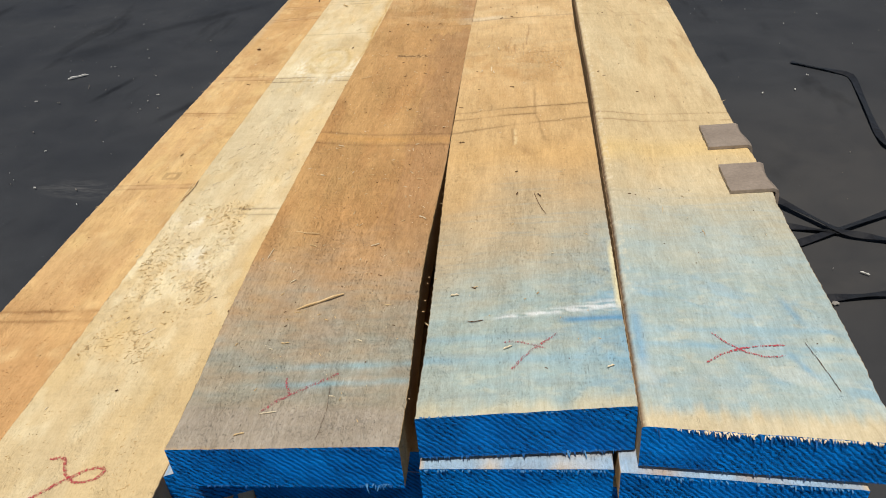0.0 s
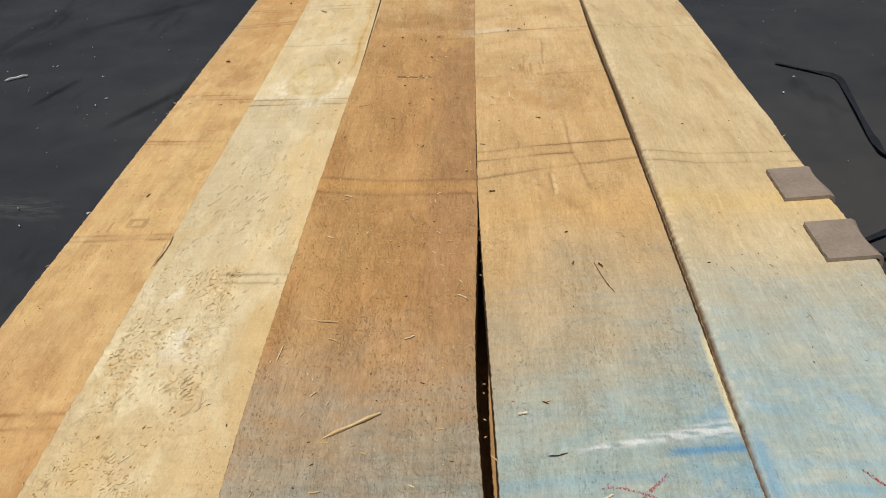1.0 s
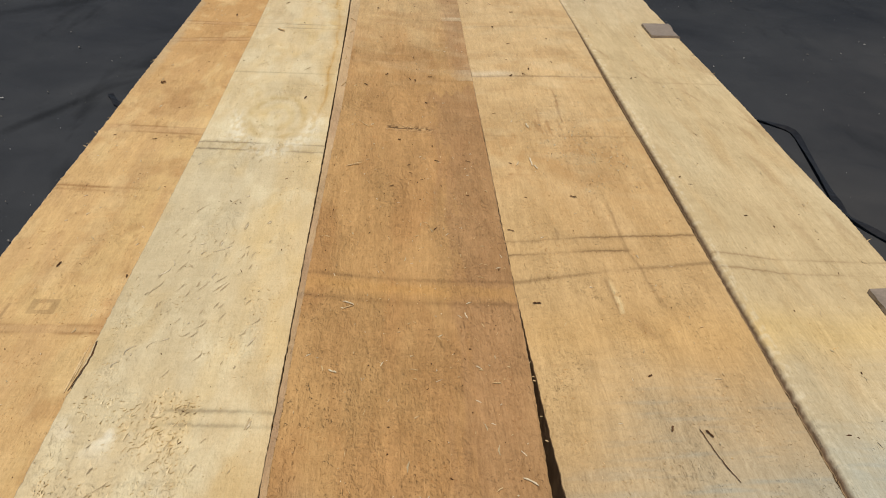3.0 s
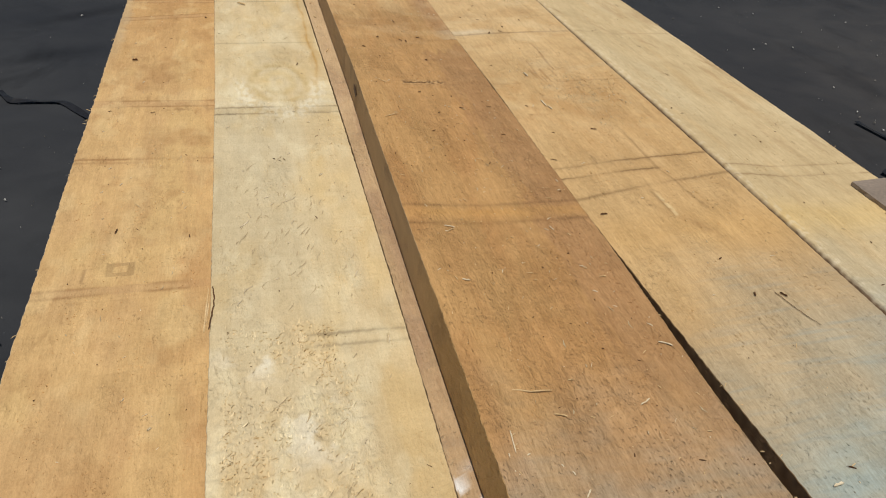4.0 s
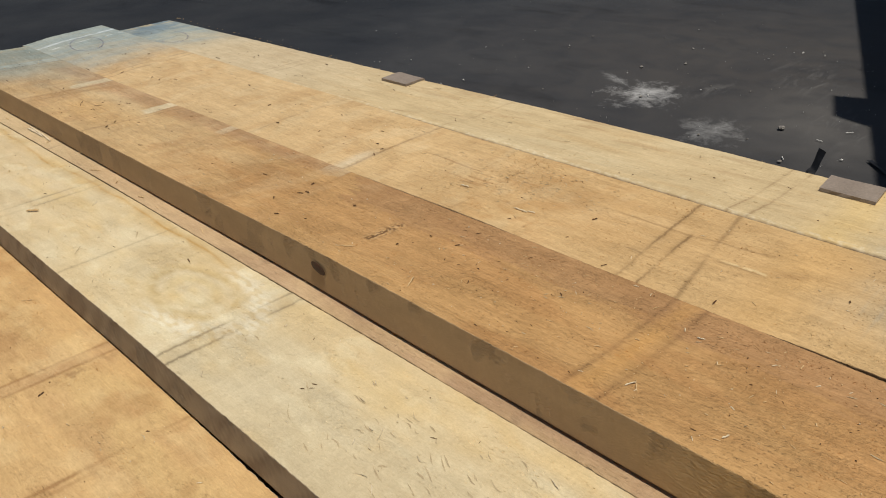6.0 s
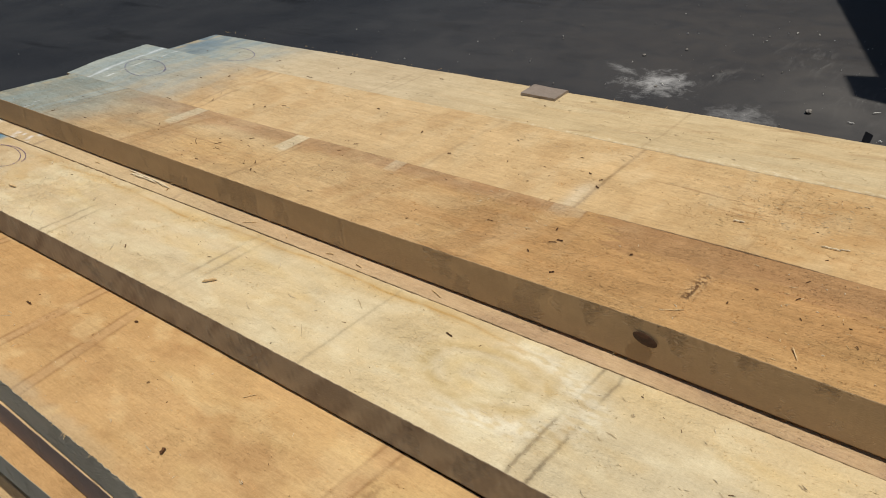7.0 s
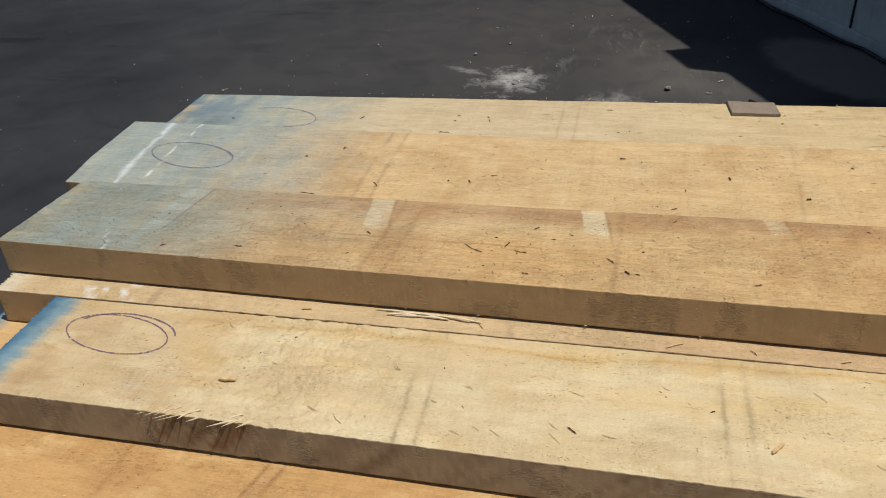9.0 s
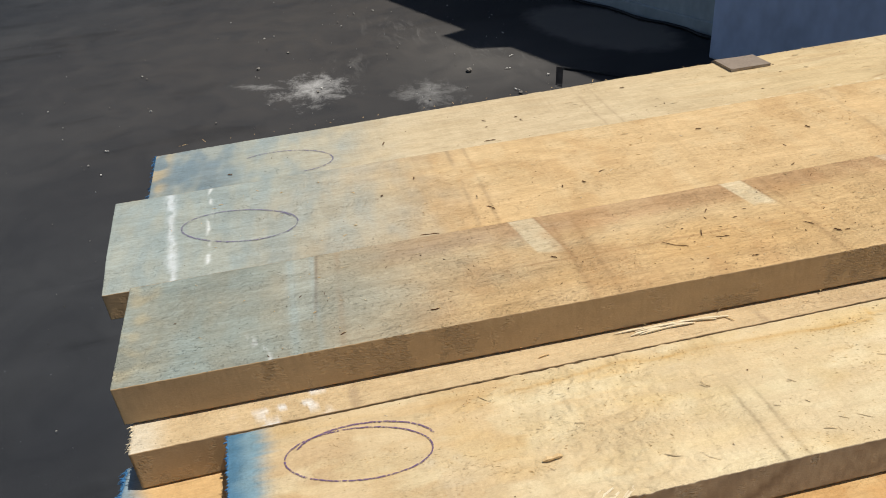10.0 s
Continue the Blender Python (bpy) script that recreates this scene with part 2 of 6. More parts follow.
TORN_GROOVE = blotched("torn_groove", (0.36, 0.27, 0.15), (0.52, 0.41, 0.25), (140, 60, 140), 0.9, 0.1, 0.5)
BARK = blotched("bark_crumb", (0.05, 0.022, 0.008), (0.13, 0.06, 0.022), (120, 120, 120), 0.9)
KNOT = blotched("dark_knot", (0.020, 0.008, 0.004), (0.075, 0.030, 0.012), (70, 30, 150), 0.6, 0.4, 0.4)
BAND = blotched("black_strapping", (0.008, 0.008, 0.009), (0.016, 0.016, 0.018), (30, 30, 30), 0.5, 0.3, 0.1, 0.0005)
PAD = blotched("brown_edge_pad", (0.21, 0.165, 0.125), (0.27, 0.215, 0.165), (22, 22, 22), 0.5, 0.4, 0.25, 0.001)
STONE = blotched("grey_stone", (0.10, 0.09, 0.08), (0.26, 0.24, 0.21), (50, 50, 50))
# white paint, with the blue of open-sky shade put into its colour
WHITE_WALL_SHADED = blotched("white_wall_paint_shaded", (0.50, 0.56, 0.70), (0.60, 0.66, 0.80), (1.1, 1.1, 0.7), 0.6, 0.3, 0.2, 0.004)
GREY_WALL = blotched("pale_grey_wall_paint", (0.34, 0.37, 0.37), (0.46, 0.49, 0.48), (1.3, 1.3, 0.8), 0.65, 0.3, 0.25, 0.004)


def chalk(name, colour, cover):
    """Crayon or pen dragged over rough wood: it breaks up where the wood is low."""
    m, nodes, links, b = node_material(name, 0.7, 0.3)
    b.inputs["Base Color"].default_value = (*colour, 1)
    n = noise_node(nodes, links, stretch(nodes, links, (500, 260, 300)), 1, 2, 0.6)
    links.new(span(nodes, links, n, cover - 0.1, cover + 0.08, 1, 0), b.inputs["Alpha"])
    return m


RED = chalk("red_crayon", (0.40, 0.045, 0.055), 0.50)
FAINT_RED = chalk("faint_red_crayon", (0.36, 0.075, 0.085), 0.46)
PURPLE = chalk("purple_pen", (0.14, 0.085, 0.16), 0.57)
FAINT_PURPLE = chalk("faint_purple_pen", (0.17, 0.15, 0.24), 0.53)
MARKER = chalk("black_marker", (0.010, 0.009, 0.011), 0.80)


# ---- building parts ----
def mesh_object(name, verts, faces, material, smooth=False):
    me = bpy.data.meshes.new(name)
    me.from_pydata([tuple(map(float, v)) for v in verts], [], faces)
    me.materials.append(material)
    if smooth:
        me.polygons.foreach_set("use_smooth", [True] * len(me.polygons))
    me.update()
    return new(name, me)


def child(ob, parent, label=""):
    ob.parent = parent
    ob.matrix_parent_inverse = Matrix()
    return tagged(ob, label) if label else ob


def part(name, bm, material, parent, label=""):
    me = bpy.data.meshes.new(name)
    bm.to_mesh(me)
    bm.free()
    me.materials.append(material)
    return child(new(name, me), parent, label)


def slab(bm, x0, x1, y0, y1, z0, z1, bevel=0.0):
    made = bmesh.ops.create_cube(bm, size=1.0)["verts"]
    for v in made:
        v.co = Vector((x0 + (v.co.x + 0.5) * (x1 - x0), y0 + (v.co.y + 0.5) * (y1 - y0), z0 + (v.co.z + 0.5) * (z1 - z0)))
    if bevel:
        edges = list({e for v in made for e in v.link_edges})
        bmesh.ops.bevel(bm, geom=edges, offset=bevel, segments=2, affect="EDGES", profile=0.6)


def plank(name, label, xl, xr, yn, yf, zt, thick, paint, side, nx=10, ny=60, material=WOOD, seed=0, rough=0.0007, ragged=0.0014, kink=(0.0, 0.0), lift=None, follow=1.0, pits=None, bow=(None, None), heel=0.0):
    """One plank as a closed loft. Each pair is near end, far end for xl, xr and zt; left, right for yn and yf.
    paint gives the top's tone, side the flanks'. Its mesh lies round its own foot."""
    radius = 0.0009
    steps = (0.0, 0.022, 0.2, 0.4, 0.6, 0.8, 0.978, 1.0) if nx > 20 else (0.0, 0.03, 0.97, 1.0)
    u = np.linspace(0, 1, nx)
    u[1], u[-2] = 0.3 * u[1], 1 - 0.3 * (1 - u[-2])
    ring_u, ring_z, flank = list(u), [0.0] * nx, [0] * nx
    for down in steps:
        ring_u.append(1.0), ring_z.append(-radius - (thick - 2 * radius) * down), flank.append(1)
    for k in range(4):
        ring_u.append(0.99 - 0.98 * k / 3), ring_z.append(-thick), flank.append(2)
    for down in reversed(steps):
        ring_u.append(0.0), ring_z.append(-radius - (thick - 2 * radius) * down), flank.append(-1)
    ring_u, ring_z, flank = np.array(ring_u), np.array(ring_z), np.array(flank)
    n, v = len(ring_u), np.linspace(0, 1, ny)[:, None]
    U = np.broadcast_to(ring_u, (ny, n))
    y = (yn[0] + (yf[0] - yn[0]) * v) * (1 - U) + (yn[1] + (yf[1] - yn[1]) * v) * U
    arris = ragged * np.where(ring_z > -0.006, 1.0, 0.12)[None, :]
    left = xl[0] + (xl[1] - xl[0]) * v + ragged * 2 * (clouds(y * 2.2, 0 * y, seed, 2) - 0.5) + arris * (grain(y * 90, 0 * y, seed + 1) - 0.5)
    right = xr[0] + (xr[1] - xr[0]) * v + ragged * 2 * (clouds(y * 2.2, 0 * y, seed + 5, 2) - 0.5) + arris * (grain(y * 90, 0 * y, seed + 6) - 0.5)
    left, right = left + kink[0] * np.sin(np.pi * v), right + kink[1] * np.sin(np.pi * v)
    left = left if bow[0] is None else left + bow[0](y)
    right = right if bow[1] is None else right + bow[1](y)
    width = right - left
    inset = np.where(flank == 0, radius, 0.0) / width
    x = left + width * (inset + U * (1 - 2 * inset))
    x = x + np.where(np.abs(flank) == 1, flank, 0) * rough * 0.5 * (grain(y * 160, ring_z * 60 + 0 * y, seed + 2) - 0.4)
    z = zt[0] + (zt[1] - zt[0]) * v + ring_z
    top = flank == 0
    edge = np.minimum(U, 1 - U) * width
    z = z - heel * (1 - U) * ring_z / thick
    if lift is not None:
        z = z + lift(x, y) * (1 + (1 - follow) * ring_z / thick)
    z = z + np.where(top, rough * 2.2 * (clouds(x * 40, y * 11, seed + 3) - 0.5) + 0.5 * rough * (grain(x * 14, y * 130, seed + 4) - 0.5), 0)
    z = z - np.where(top, 0.0006 * ramp(-edge, -0.005, 0.0), 0)
    tone = np.concatenate([paint(x[:, :nx], y[:, :nx]), side(x[:, nx:], y[:, nx:], ring_z[None, nx:] + 0 * y[:, nx:])], 1)
    foot = np.array([(x.min() + x.max()) / 2, (y.min() + y.max()) / 2, zt[0] - thick])
    co = np.stack([x, y, z], -1).reshape(-1, 3) - foot
    i, j = np.meshgrid(np.arange(ny - 1), np.arange(n), indexing="ij")
    a, b = i * n + j, i * n + (j + 1) % n
    quads = np.stack([a, a + n, b + n, b], -1).reshape(-1, 4)
    me = bpy.data.meshes.new(name)
    me.vertices.add(len(co))
    me.vertices.foreach_set("co", co.ravel())
    loops = np.concatenate([quads.ravel(), np.arange(n)[::-1] + 0, np.arange(n) + (ny - 1) * n])
    # the two ends close the loft; near end first
    loops[len(quads) * 4:len(quads) * 4 + n] = np.arange(n)
    loops[len(quads) * 4 + n:] = (np.arange(n) + (ny - 1) * n)[::-1]
    me.loops.add(len(loops))
    me.loops.foreach_set("vertex_index", loops)
    me.polygons.add(len(quads) + 2)
    starts = np.concatenate([np.arange(len(quads)) * 4, [len(quads) * 4, len(quads) * 4 + n]])
    me.polygons.foreach_set("loop_start", starts)
    for slot in (material, BLUE, GREY_END, FLANK):
        me.materials.append(slot)
    index = np.zeros(len(quads) + 2, int)
    index[:-2] = np.tile(np.where((np.arange(n) >= nx) & (np.abs(flank) == 1), 3, 0), ny - 1)
    index[-2], index[-1] = 1, 2
    me.polygons.foreach_set("material_index", index)
    me.polygons.foreach_set("use_smooth", np.concatenate([np.ones(len(quads), bool), [False, False]]))
    colour = me.attributes.new("wood_tone", "FLOAT_COLOR", "POINT")
    colour.data.foreach_set("color", np.concatenate([tone.reshape(-1, 3), (np.zeros((len(co), 1)) if pits is None else pits(y + 0 * x).reshape(-1, 1))], 1).ravel())
    me.update(calc_edges=True)
    me.validate()
    ob = new(name, me)
    ob.location = foot
    return tagged(ob, label, "plank", "planks in the stack")


def ribbon_mark(name, points, width, material, owner, z, label="", seed=0, wobble=0.0012):
    """A drawn stroke lying on a plank: a thin strip through points (x, y), of uneven width."""
    rnd = random.Random(seed)
    pts = [Vector((p[0], p[1], 0)) for p in points]
    dense = []
    for k in range(len(pts) - 1):
        p0, p1, p2, p3 = pts[max(k - 1, 0)], pts[k], pts[k + 1], pts[min(k + 2, len(pts) - 1)]
        steps = max(3, int((p2 - p1).length / 0.005))
        for s in range(steps):
            t = s / steps
            dense.append(0.5 * ((2 * p1) + (p2 - p0) * t + (2 * p0 - 5 * p1 + 4 * p2 - p3) * t * t + (3 * p1 - p0 - 3 * p2 + p3) * t ** 3))
    dense.append(pts[-1])
    verts, faces = [], []
    for k, p in enumerate(dense):
        way = (dense[min(k + 1, len(dense) - 1)] - dense[max(k - 1, 0)]).normalized()
        across = Vector((-way.y, way.x, 0)) * width * (0.5 + 0.22 * (rnd.random() - 0.5)) * (0.55 if k in (0, len(dense) - 1) else 1)
        q = p + Vector(((rnd.random() - 0.5) * wobble, (rnd.random() - 0.5) * wobble, 0))
        zz = z(q.x, q.y) if callable(z) else z
        for s in (across, -across):
            verts.append(Vector((q.x + s.x, q.y + s.y, zz + 0.0013)) - owner.location)
        if k:
            faces.append((2 * k - 2, 2 * k - 1, 2 * k + 1, 2 * k))
    return child(mesh_object(name, verts, faces, material), owner, label)


def sliver(verts, faces, base, tip, w, h, point=0.12):
    """A tapered four-sided splinter from base to tip, added to lists."""
    base, tip = Vector(base), Vector(tip)
    way = (tip - base).normalized()
    side = way.cross(Vector((0, 0, 1)))
    side = side.normalized() if side.length > 0.01 else Vector((1, 0, 0))
    up = side.cross(way).normalized()
    k = len(verts)
    mid = base.lerp(tip, 0.55) + up * h * 0.4
    for c, s in ((base, 0.7), (mid, 1.0), (tip, point)):
        verts.extend((c + side * w * s / 2 - up * h * s / 2, c - side * w * s / 2 - up * h * s / 2, c - side * w * s / 2 + up * h * s / 2, c + side * w * s / 2 + up * h * s / 2))
    for r in (0, 4):
        for q in range(4):
            faces.append((k + r + q, k + r + (q + 1) % 4, k + r + 4 + (q + 1) % 4, k + r + 4 + q))
    faces.append((k + 3, k + 2, k + 1, k))
    faces.append((k + 8, k + 9, k + 10, k + 11))


def frayed(name, owner, material, x0, x1, ends, z, count, size, seed, way=-1, label="", down=0.6):
    """Saw fray: small fibres standing out of an end's edge, between x0 and x1."""
    rnd, verts, faces = random.Random(seed), [], []
    for _ in range(count):
        s = rnd.random()
        x, y = x0 + (x1 - x0) * s, ends[0] + (ends[1] - ends[0]) * s
        length = size * (0.3 + rnd.random() ** 2)
        tip = Vector((x + rnd.uniform(-0.5, 0.5) * length, y + way * length * rnd.uniform(0.3, 1), z - down * length * rnd.random()))
        sliver(verts, faces, Vector((x, y - way * 0.002, z)) - owner.location, tip - owner.location, rnd.uniform(0.0008, 0.0028), rnd.uniform(0.0006, 0.0014))
    return tagged(child(mesh_object(name, verts, faces, material), owner, label), kind="stuff")


# ---- ground ----
def asphalt():
    m, nodes, links, b = node_material("dark_sealed_asphalt", 0.75, 0.06)
    vec = stretch(nodes, links, (1, 1, 1), False)
    broad = noise_node(nodes, links, vec, 0.9, 5, 0.55)
    swirl = noise_node(nodes, links, vec, 3.1, 6, 0.62, 0.8)
    fine = noise_node(nodes, links, vec, 420, 3, 0.7)
    mix = nodes.new("ShaderNodeMix")
    mix.data_type = "RGBA"
    mix.inputs[6].default_value, mix.inputs[7].default_value = (0.025, 0.027, 0.031, 1), (0.039, 0.0405, 0.043, 1)
    links.new(span(nodes, links, broad, 0.35, 0.68, 0, 1), mix.inputs[0])
    f = times(nodes, links, span(nodes, links, fine, 0.3, 0.7, 0.85, 1.15), span(nodes, links, swirl, 0.3, 0.72, 0.9, 1.16))
    smear = noise_node(nodes, links, stretch(nodes, links, (2.6, 0.8, 1), False), 1, 4, 0.6, 0.6)
    f = times(nodes, links, f, span(nodes, links, smear, 0.58, 0.70, 1.0, 0.66))
    fleck = noise_node(nodes, links, stretch(nodes, links, (55, 55, 1), False), 1, 1, 0.5)
    f = times(nodes, links, f, span(nodes, links, fleck, 0.76, 0.80, 1.0, 2.6))

    def blot(cx, cy, rx, ry, turn=0.0):
        """Distance from a spot's middle, 1 on its rim."""
        co = nodes.new("ShaderNodeTexCoord")
        put = nodes.new("ShaderNodeMapping")
        put.vector_type = "TEXTURE"
        put.inputs["Location"].default_value = (cx, cy, 0)
        put.inputs["Rotation"].default_value = (0, 0, radians(turn))
        put.inputs["Scale"].default_value = (rx, ry, 1)
        links.new(co.outputs["Object"], put.inputs["Vector"])
        far = nodes.new("ShaderNodeVectorMath")
        far.operation = "LENGTH"
        links.new(put.outputs[0], far.inputs[0])
        return far.outputs["Value"], put.outputs[0]
    f = times(nodes, links, f, span(nodes, links, blot(3.4, 9.2, 4.2, 4.2)[0], 0.43, 1.0, 0.76, 1.0))
    # scuffs and tyre smears, darker than the rest
    cloudy = noise_node(nodes, links, vec, 9.0, 4, 0.6, 0.5)
    for cx, cy, rx, ry, turn, dark in ((-1.96, 3.77, 0.36, 0.055, 60, 0.55), (-2.63, 4.08, 0.26, 0.04, 72, 0.5), (-2.55, 5.6, 0.7, 0.09, 40, 0.72), (-1.45, 5.3, 0.5, 0.10, 35, 0.74), (-3.1, 5.0, 0.5, 0.2, 50, 0.8), (-1.55, 4.55, 0.3, 0.12, 20, 0.8), (1.75, 5.6, 0.5, 0.16, -30, 0.85)):
        near = times(nodes, links, blot(cx, cy, rx, ry, turn)[0], times(nodes, links, cloudy, 0.9), "ADD")
        f = times(nodes, links, f, span(nodes, links, near, 0.75, 1.5, dark, 1.0))
    base = scaled(nodes, links, mix.outputs[2], f)

    def over(under, colour, amount):
        mixed = nodes.new("ShaderNodeMix")
        mixed.data_type = "RGBA"
        mixed.inputs[7].default_value = (*colour, 1)
        links.new(amount, mixed.inputs[0])
        links.new(under, mixed.inputs[6])
        return mixed.outputs[2]
    # trodden dust towards the building; a lighter, warmer patch beside the stack
    trodden = times(nodes, links, span(nodes, links, blot(5.0, 2.8, 3.6, 3.6)[0], 0.2, 1.0, 0.9, 0.0), span(nodes, links, swirl, 0.3, 0.66, 0.45, 1.0))
    base = over(base, (0.062, 0.057, 0.053), trodden)
    beside = times(nodes, links, span(nodes, links, blot(1.5, 2.2, 1.1, 1.7)[0], 0.3, 1.0, 0.75, 0.0), span(nodes, links, swirl, 0.3, 0.66, 0.5, 1.0))
    base = over(base, (0.056, 0.053, 0.050), beside)
    scuffed = noise_node(nodes, links, stretch(nodes, links, (3.0, 11.0, 1), False), 1, 5, 0.7, 1.2)
    wiped = None
    for cx, cy, rx, ry, turn in ((-2.15, 2.68, 0.35, 0.12, -15), (3.95, 1.9, 0.55, 0.3, 20), (4.9, 2.5, 0.7, 0.3, 30), (4.2, 2.9, 0.4, 0.2, 0)):
        mark = span(nodes, links, blot(cx, cy, rx, ry, turn)[0], 0.0, 1.0, 1.0, 0.0)
        wiped = mark if wiped is None else times(nodes, links, wiped, mark, "MAXIMUM")
    base = over(base, (0.092, 0.087, 0.081), times(nodes, links, span(nodes, links, blot(3.95, 2.0, 1.1, 0.8, 15)[0], 0.2, 1.0, 0.8, 0.0), span(nodes, links, swirl, 0.3, 0.66, 0.5, 1.0)))
    slabby = times(nodes, links, blot(4.25, 1.05, 0.75, 0.38, 22)[0], times(nodes, links, cloudy, 0.35), "ADD")
    base = over(base, (0.15, 0.135, 0.12), span(nodes, links, slabby, 1.0, 1.25, 0.9, 0.0))
    base = over(base, (0.17, 0.165, 0.155), times(nodes, links, wiped, span(nodes, links, scuffed, 0.50, 0.68, 0.0, 0.55)))
    # spilled white powder: two splashes with rays thrown outwards
    total = None
    for cx, cy, rx, ry, turn, force in ((3.80, 3.20, 0.36, 0.34, 20, 0.85), (3.42, 2.48, 0.30, 0.26, 0, 0.42), (3.98, 3.50, 0.28, 0.07, 62, 0.45)):
        far, inside = blot(cx, cy, rx, ry, turn)
        way = nodes.new("ShaderNodeVectorMath")
        way.operation = "NORMALIZE"
        links.new(inside, way.inputs[0])
        rays = noise_node(nodes, links, way.outputs[0], 1.7, 2, 0.6)
        grainy = noise_node(nodes, links, vec, 7.0, 9, 0.82, 0.35)
        reach = times(nodes, links, far, span(nodes, links, rays, 0.3, 0.7, 0.28, -0.12), "ADD")
        spot = span(nodes, links, times(nodes, links, reach, span(nodes, links, grainy, 0.3, 0.7, 0.85, -0.6), "ADD"), -0.15, 1.0, force, 0.0)
        total = spot if total is None else times(nodes, links, total, spot, "MAXIMUM")
    dust = nodes.new("ShaderNodeMix")
    dust.data_type = "RGBA"
    dust.inputs[7].default_value = (0.42, 0.415, 0.40, 1)
    links.new(total, dust.inputs[0])
    links.new(base, dust.inputs[6])
    links.new(dust.outputs[2], b.inputs["Base Color"])
    links.new(span(nodes, links, swirl, 0.3, 0.7, 0.62, 0.8), b.inputs["Roughness"])
    bump(nodes, links, b, fine, 0.35, 0.002)
    return m


ASPHALT = asphalt()
bm = bmesh.new()
bmesh.ops.create_grid(bm, x_segments=60, y_segments=60, size=0.5)
for v in bm.verts:
    far = Vector((v.co.x, v.co.y)) * 2
    stretchy = 14 + 1400 * max(abs(far.x), abs(far.y)) ** 6
    v.co = Vector((far.x * stretchy, far.y * stretchy, 0))
    if abs(v.co.x) < 12 and abs(v.co.y) < 12:
        v.co.z = 0.006 * (noise.noise(Vector((v.co.x * 0.6, v.co.y * 0.6, 3))) - 0.3)
me = bpy.data.meshes.new("ground")
bm.to_mesh(me)
bm.free()
me.materials.append(ASPHALT)
ground = tagged(new("ground", me), "dark grey sealed asphalt yard with white dust spills", "ground", kind="structure")

# ---- building beside the yard ----
WALL_WAY = Vector((0.935, 0.352, 0))


def wall_box(name, start, length, depth, height, material, label, base=0.0):
    """A wall block along the building's line, its outer face on that line."""
    bm = bmesh.new()
    slab(bm, 0, length, -depth, 0, base, height, 0.012)
    ob = part(name, bm, material, None)
    ob.location = start
    ob.rotation_euler = (0, 0, math.atan2(WALL_WAY.y, WALL_WAY.x))
    return tagged(ob, label, "wall", kind="structure")


grey_wall = wall_box("wall_1", (2.40, -0.076, 0), 8.5, 0.3, 4.35, GREY_WALL, "pale grey painted wall in shade")
wall_box("wall_2", (1.92, 0.14, 0), 1.475, 1.4, 2.45, WHITE_WALL_SHADED, "white painted projecting wall with the shade's blue in its colour")
wall_box("wall_3", (3.66, 0.398, 0), 0.446, 0.3, 5.12, GREY_WALL, "raised block on the grey wall", 4.35)
bm = bmesh.new()
slab(bm, 0, 8.5, 0.002, 0.03, 0.0, 0.09, 0.006)
kerb = part("baseboard", bm, GREY_WALL, None)
kerb.location, kerb.rotation_euler = grey_wall.location, grey_wall.rotation_euler
tagged(kerb, "grey plinth strip along the wall foot", "plinth", kind="structure")
bm = bmesh.new()
slab(bm, 2.65, 2.665, 0.002, 0.012, 0.09, 4.4, 0.002)
joint = part("trim", bm, BAND, None)
joint.location, joint.rotation_euler = grey_wall.location, grey_wall.rotation_euler
tagged(joint, "dark vertical joint strip on the wall", "trim", kind="structure")


bm = bmesh.new()
for k in range(40):
    at = 0.4 + 0.2 * k
    sway = 0.07 + 0.02 * math.sin(1.7 * k) + 0.012 * math.sin(4.1 * k)
    ahead = 0.07 + 0.02 * math.sin(1.7 * (k + 1)) + 0.012 * math.sin(4.1 * (k + 1))
    turn = math.atan2(ahead - sway, 0.2)
    tube = bmesh.ops.create_cone(bm, cap_ends=True, segments=8, radius1=0.011, radius2=0.011, depth=0.205)["verts"]
    bmesh.ops.transform(bm, matrix=pose(at + 0.1, (sway + ahead) / 2, 0.014) @ Matrix.Rotation(turn, 4, "Z") @ Matrix.Rotation(radians(90), 4, "Y"), verts=tube)
cable = part("cable", bm, BAND, None)
cable.location, cable.rotation_euler = grey_wall.location, grey_wall.rotation_euler
tagged(cable, "black cable lying along the grey wall's foot", "cable")


# ---- tones of the planks ----
T = STACK_TOP
SKIN = 0.073  # a plank's thickness with its gap


def wood_side(main, other, seed, streak=0.35):
    def tone(x, y, z):
        c = lay(np.broadcast_to(main, (*y.shape, 3)), other, streak * 2 * (clouds(y * 3, z * 30, seed) - 0.3))
        c = lay(c, other, 0.06 * ramp(grain(y * 26 + z * 60, z * 15, seed + 1), 0.6, 0.95))
        return c * (0.94 + 0.12 * clouds(y * 3, z * 60, seed + 2))[..., None]
    return tone


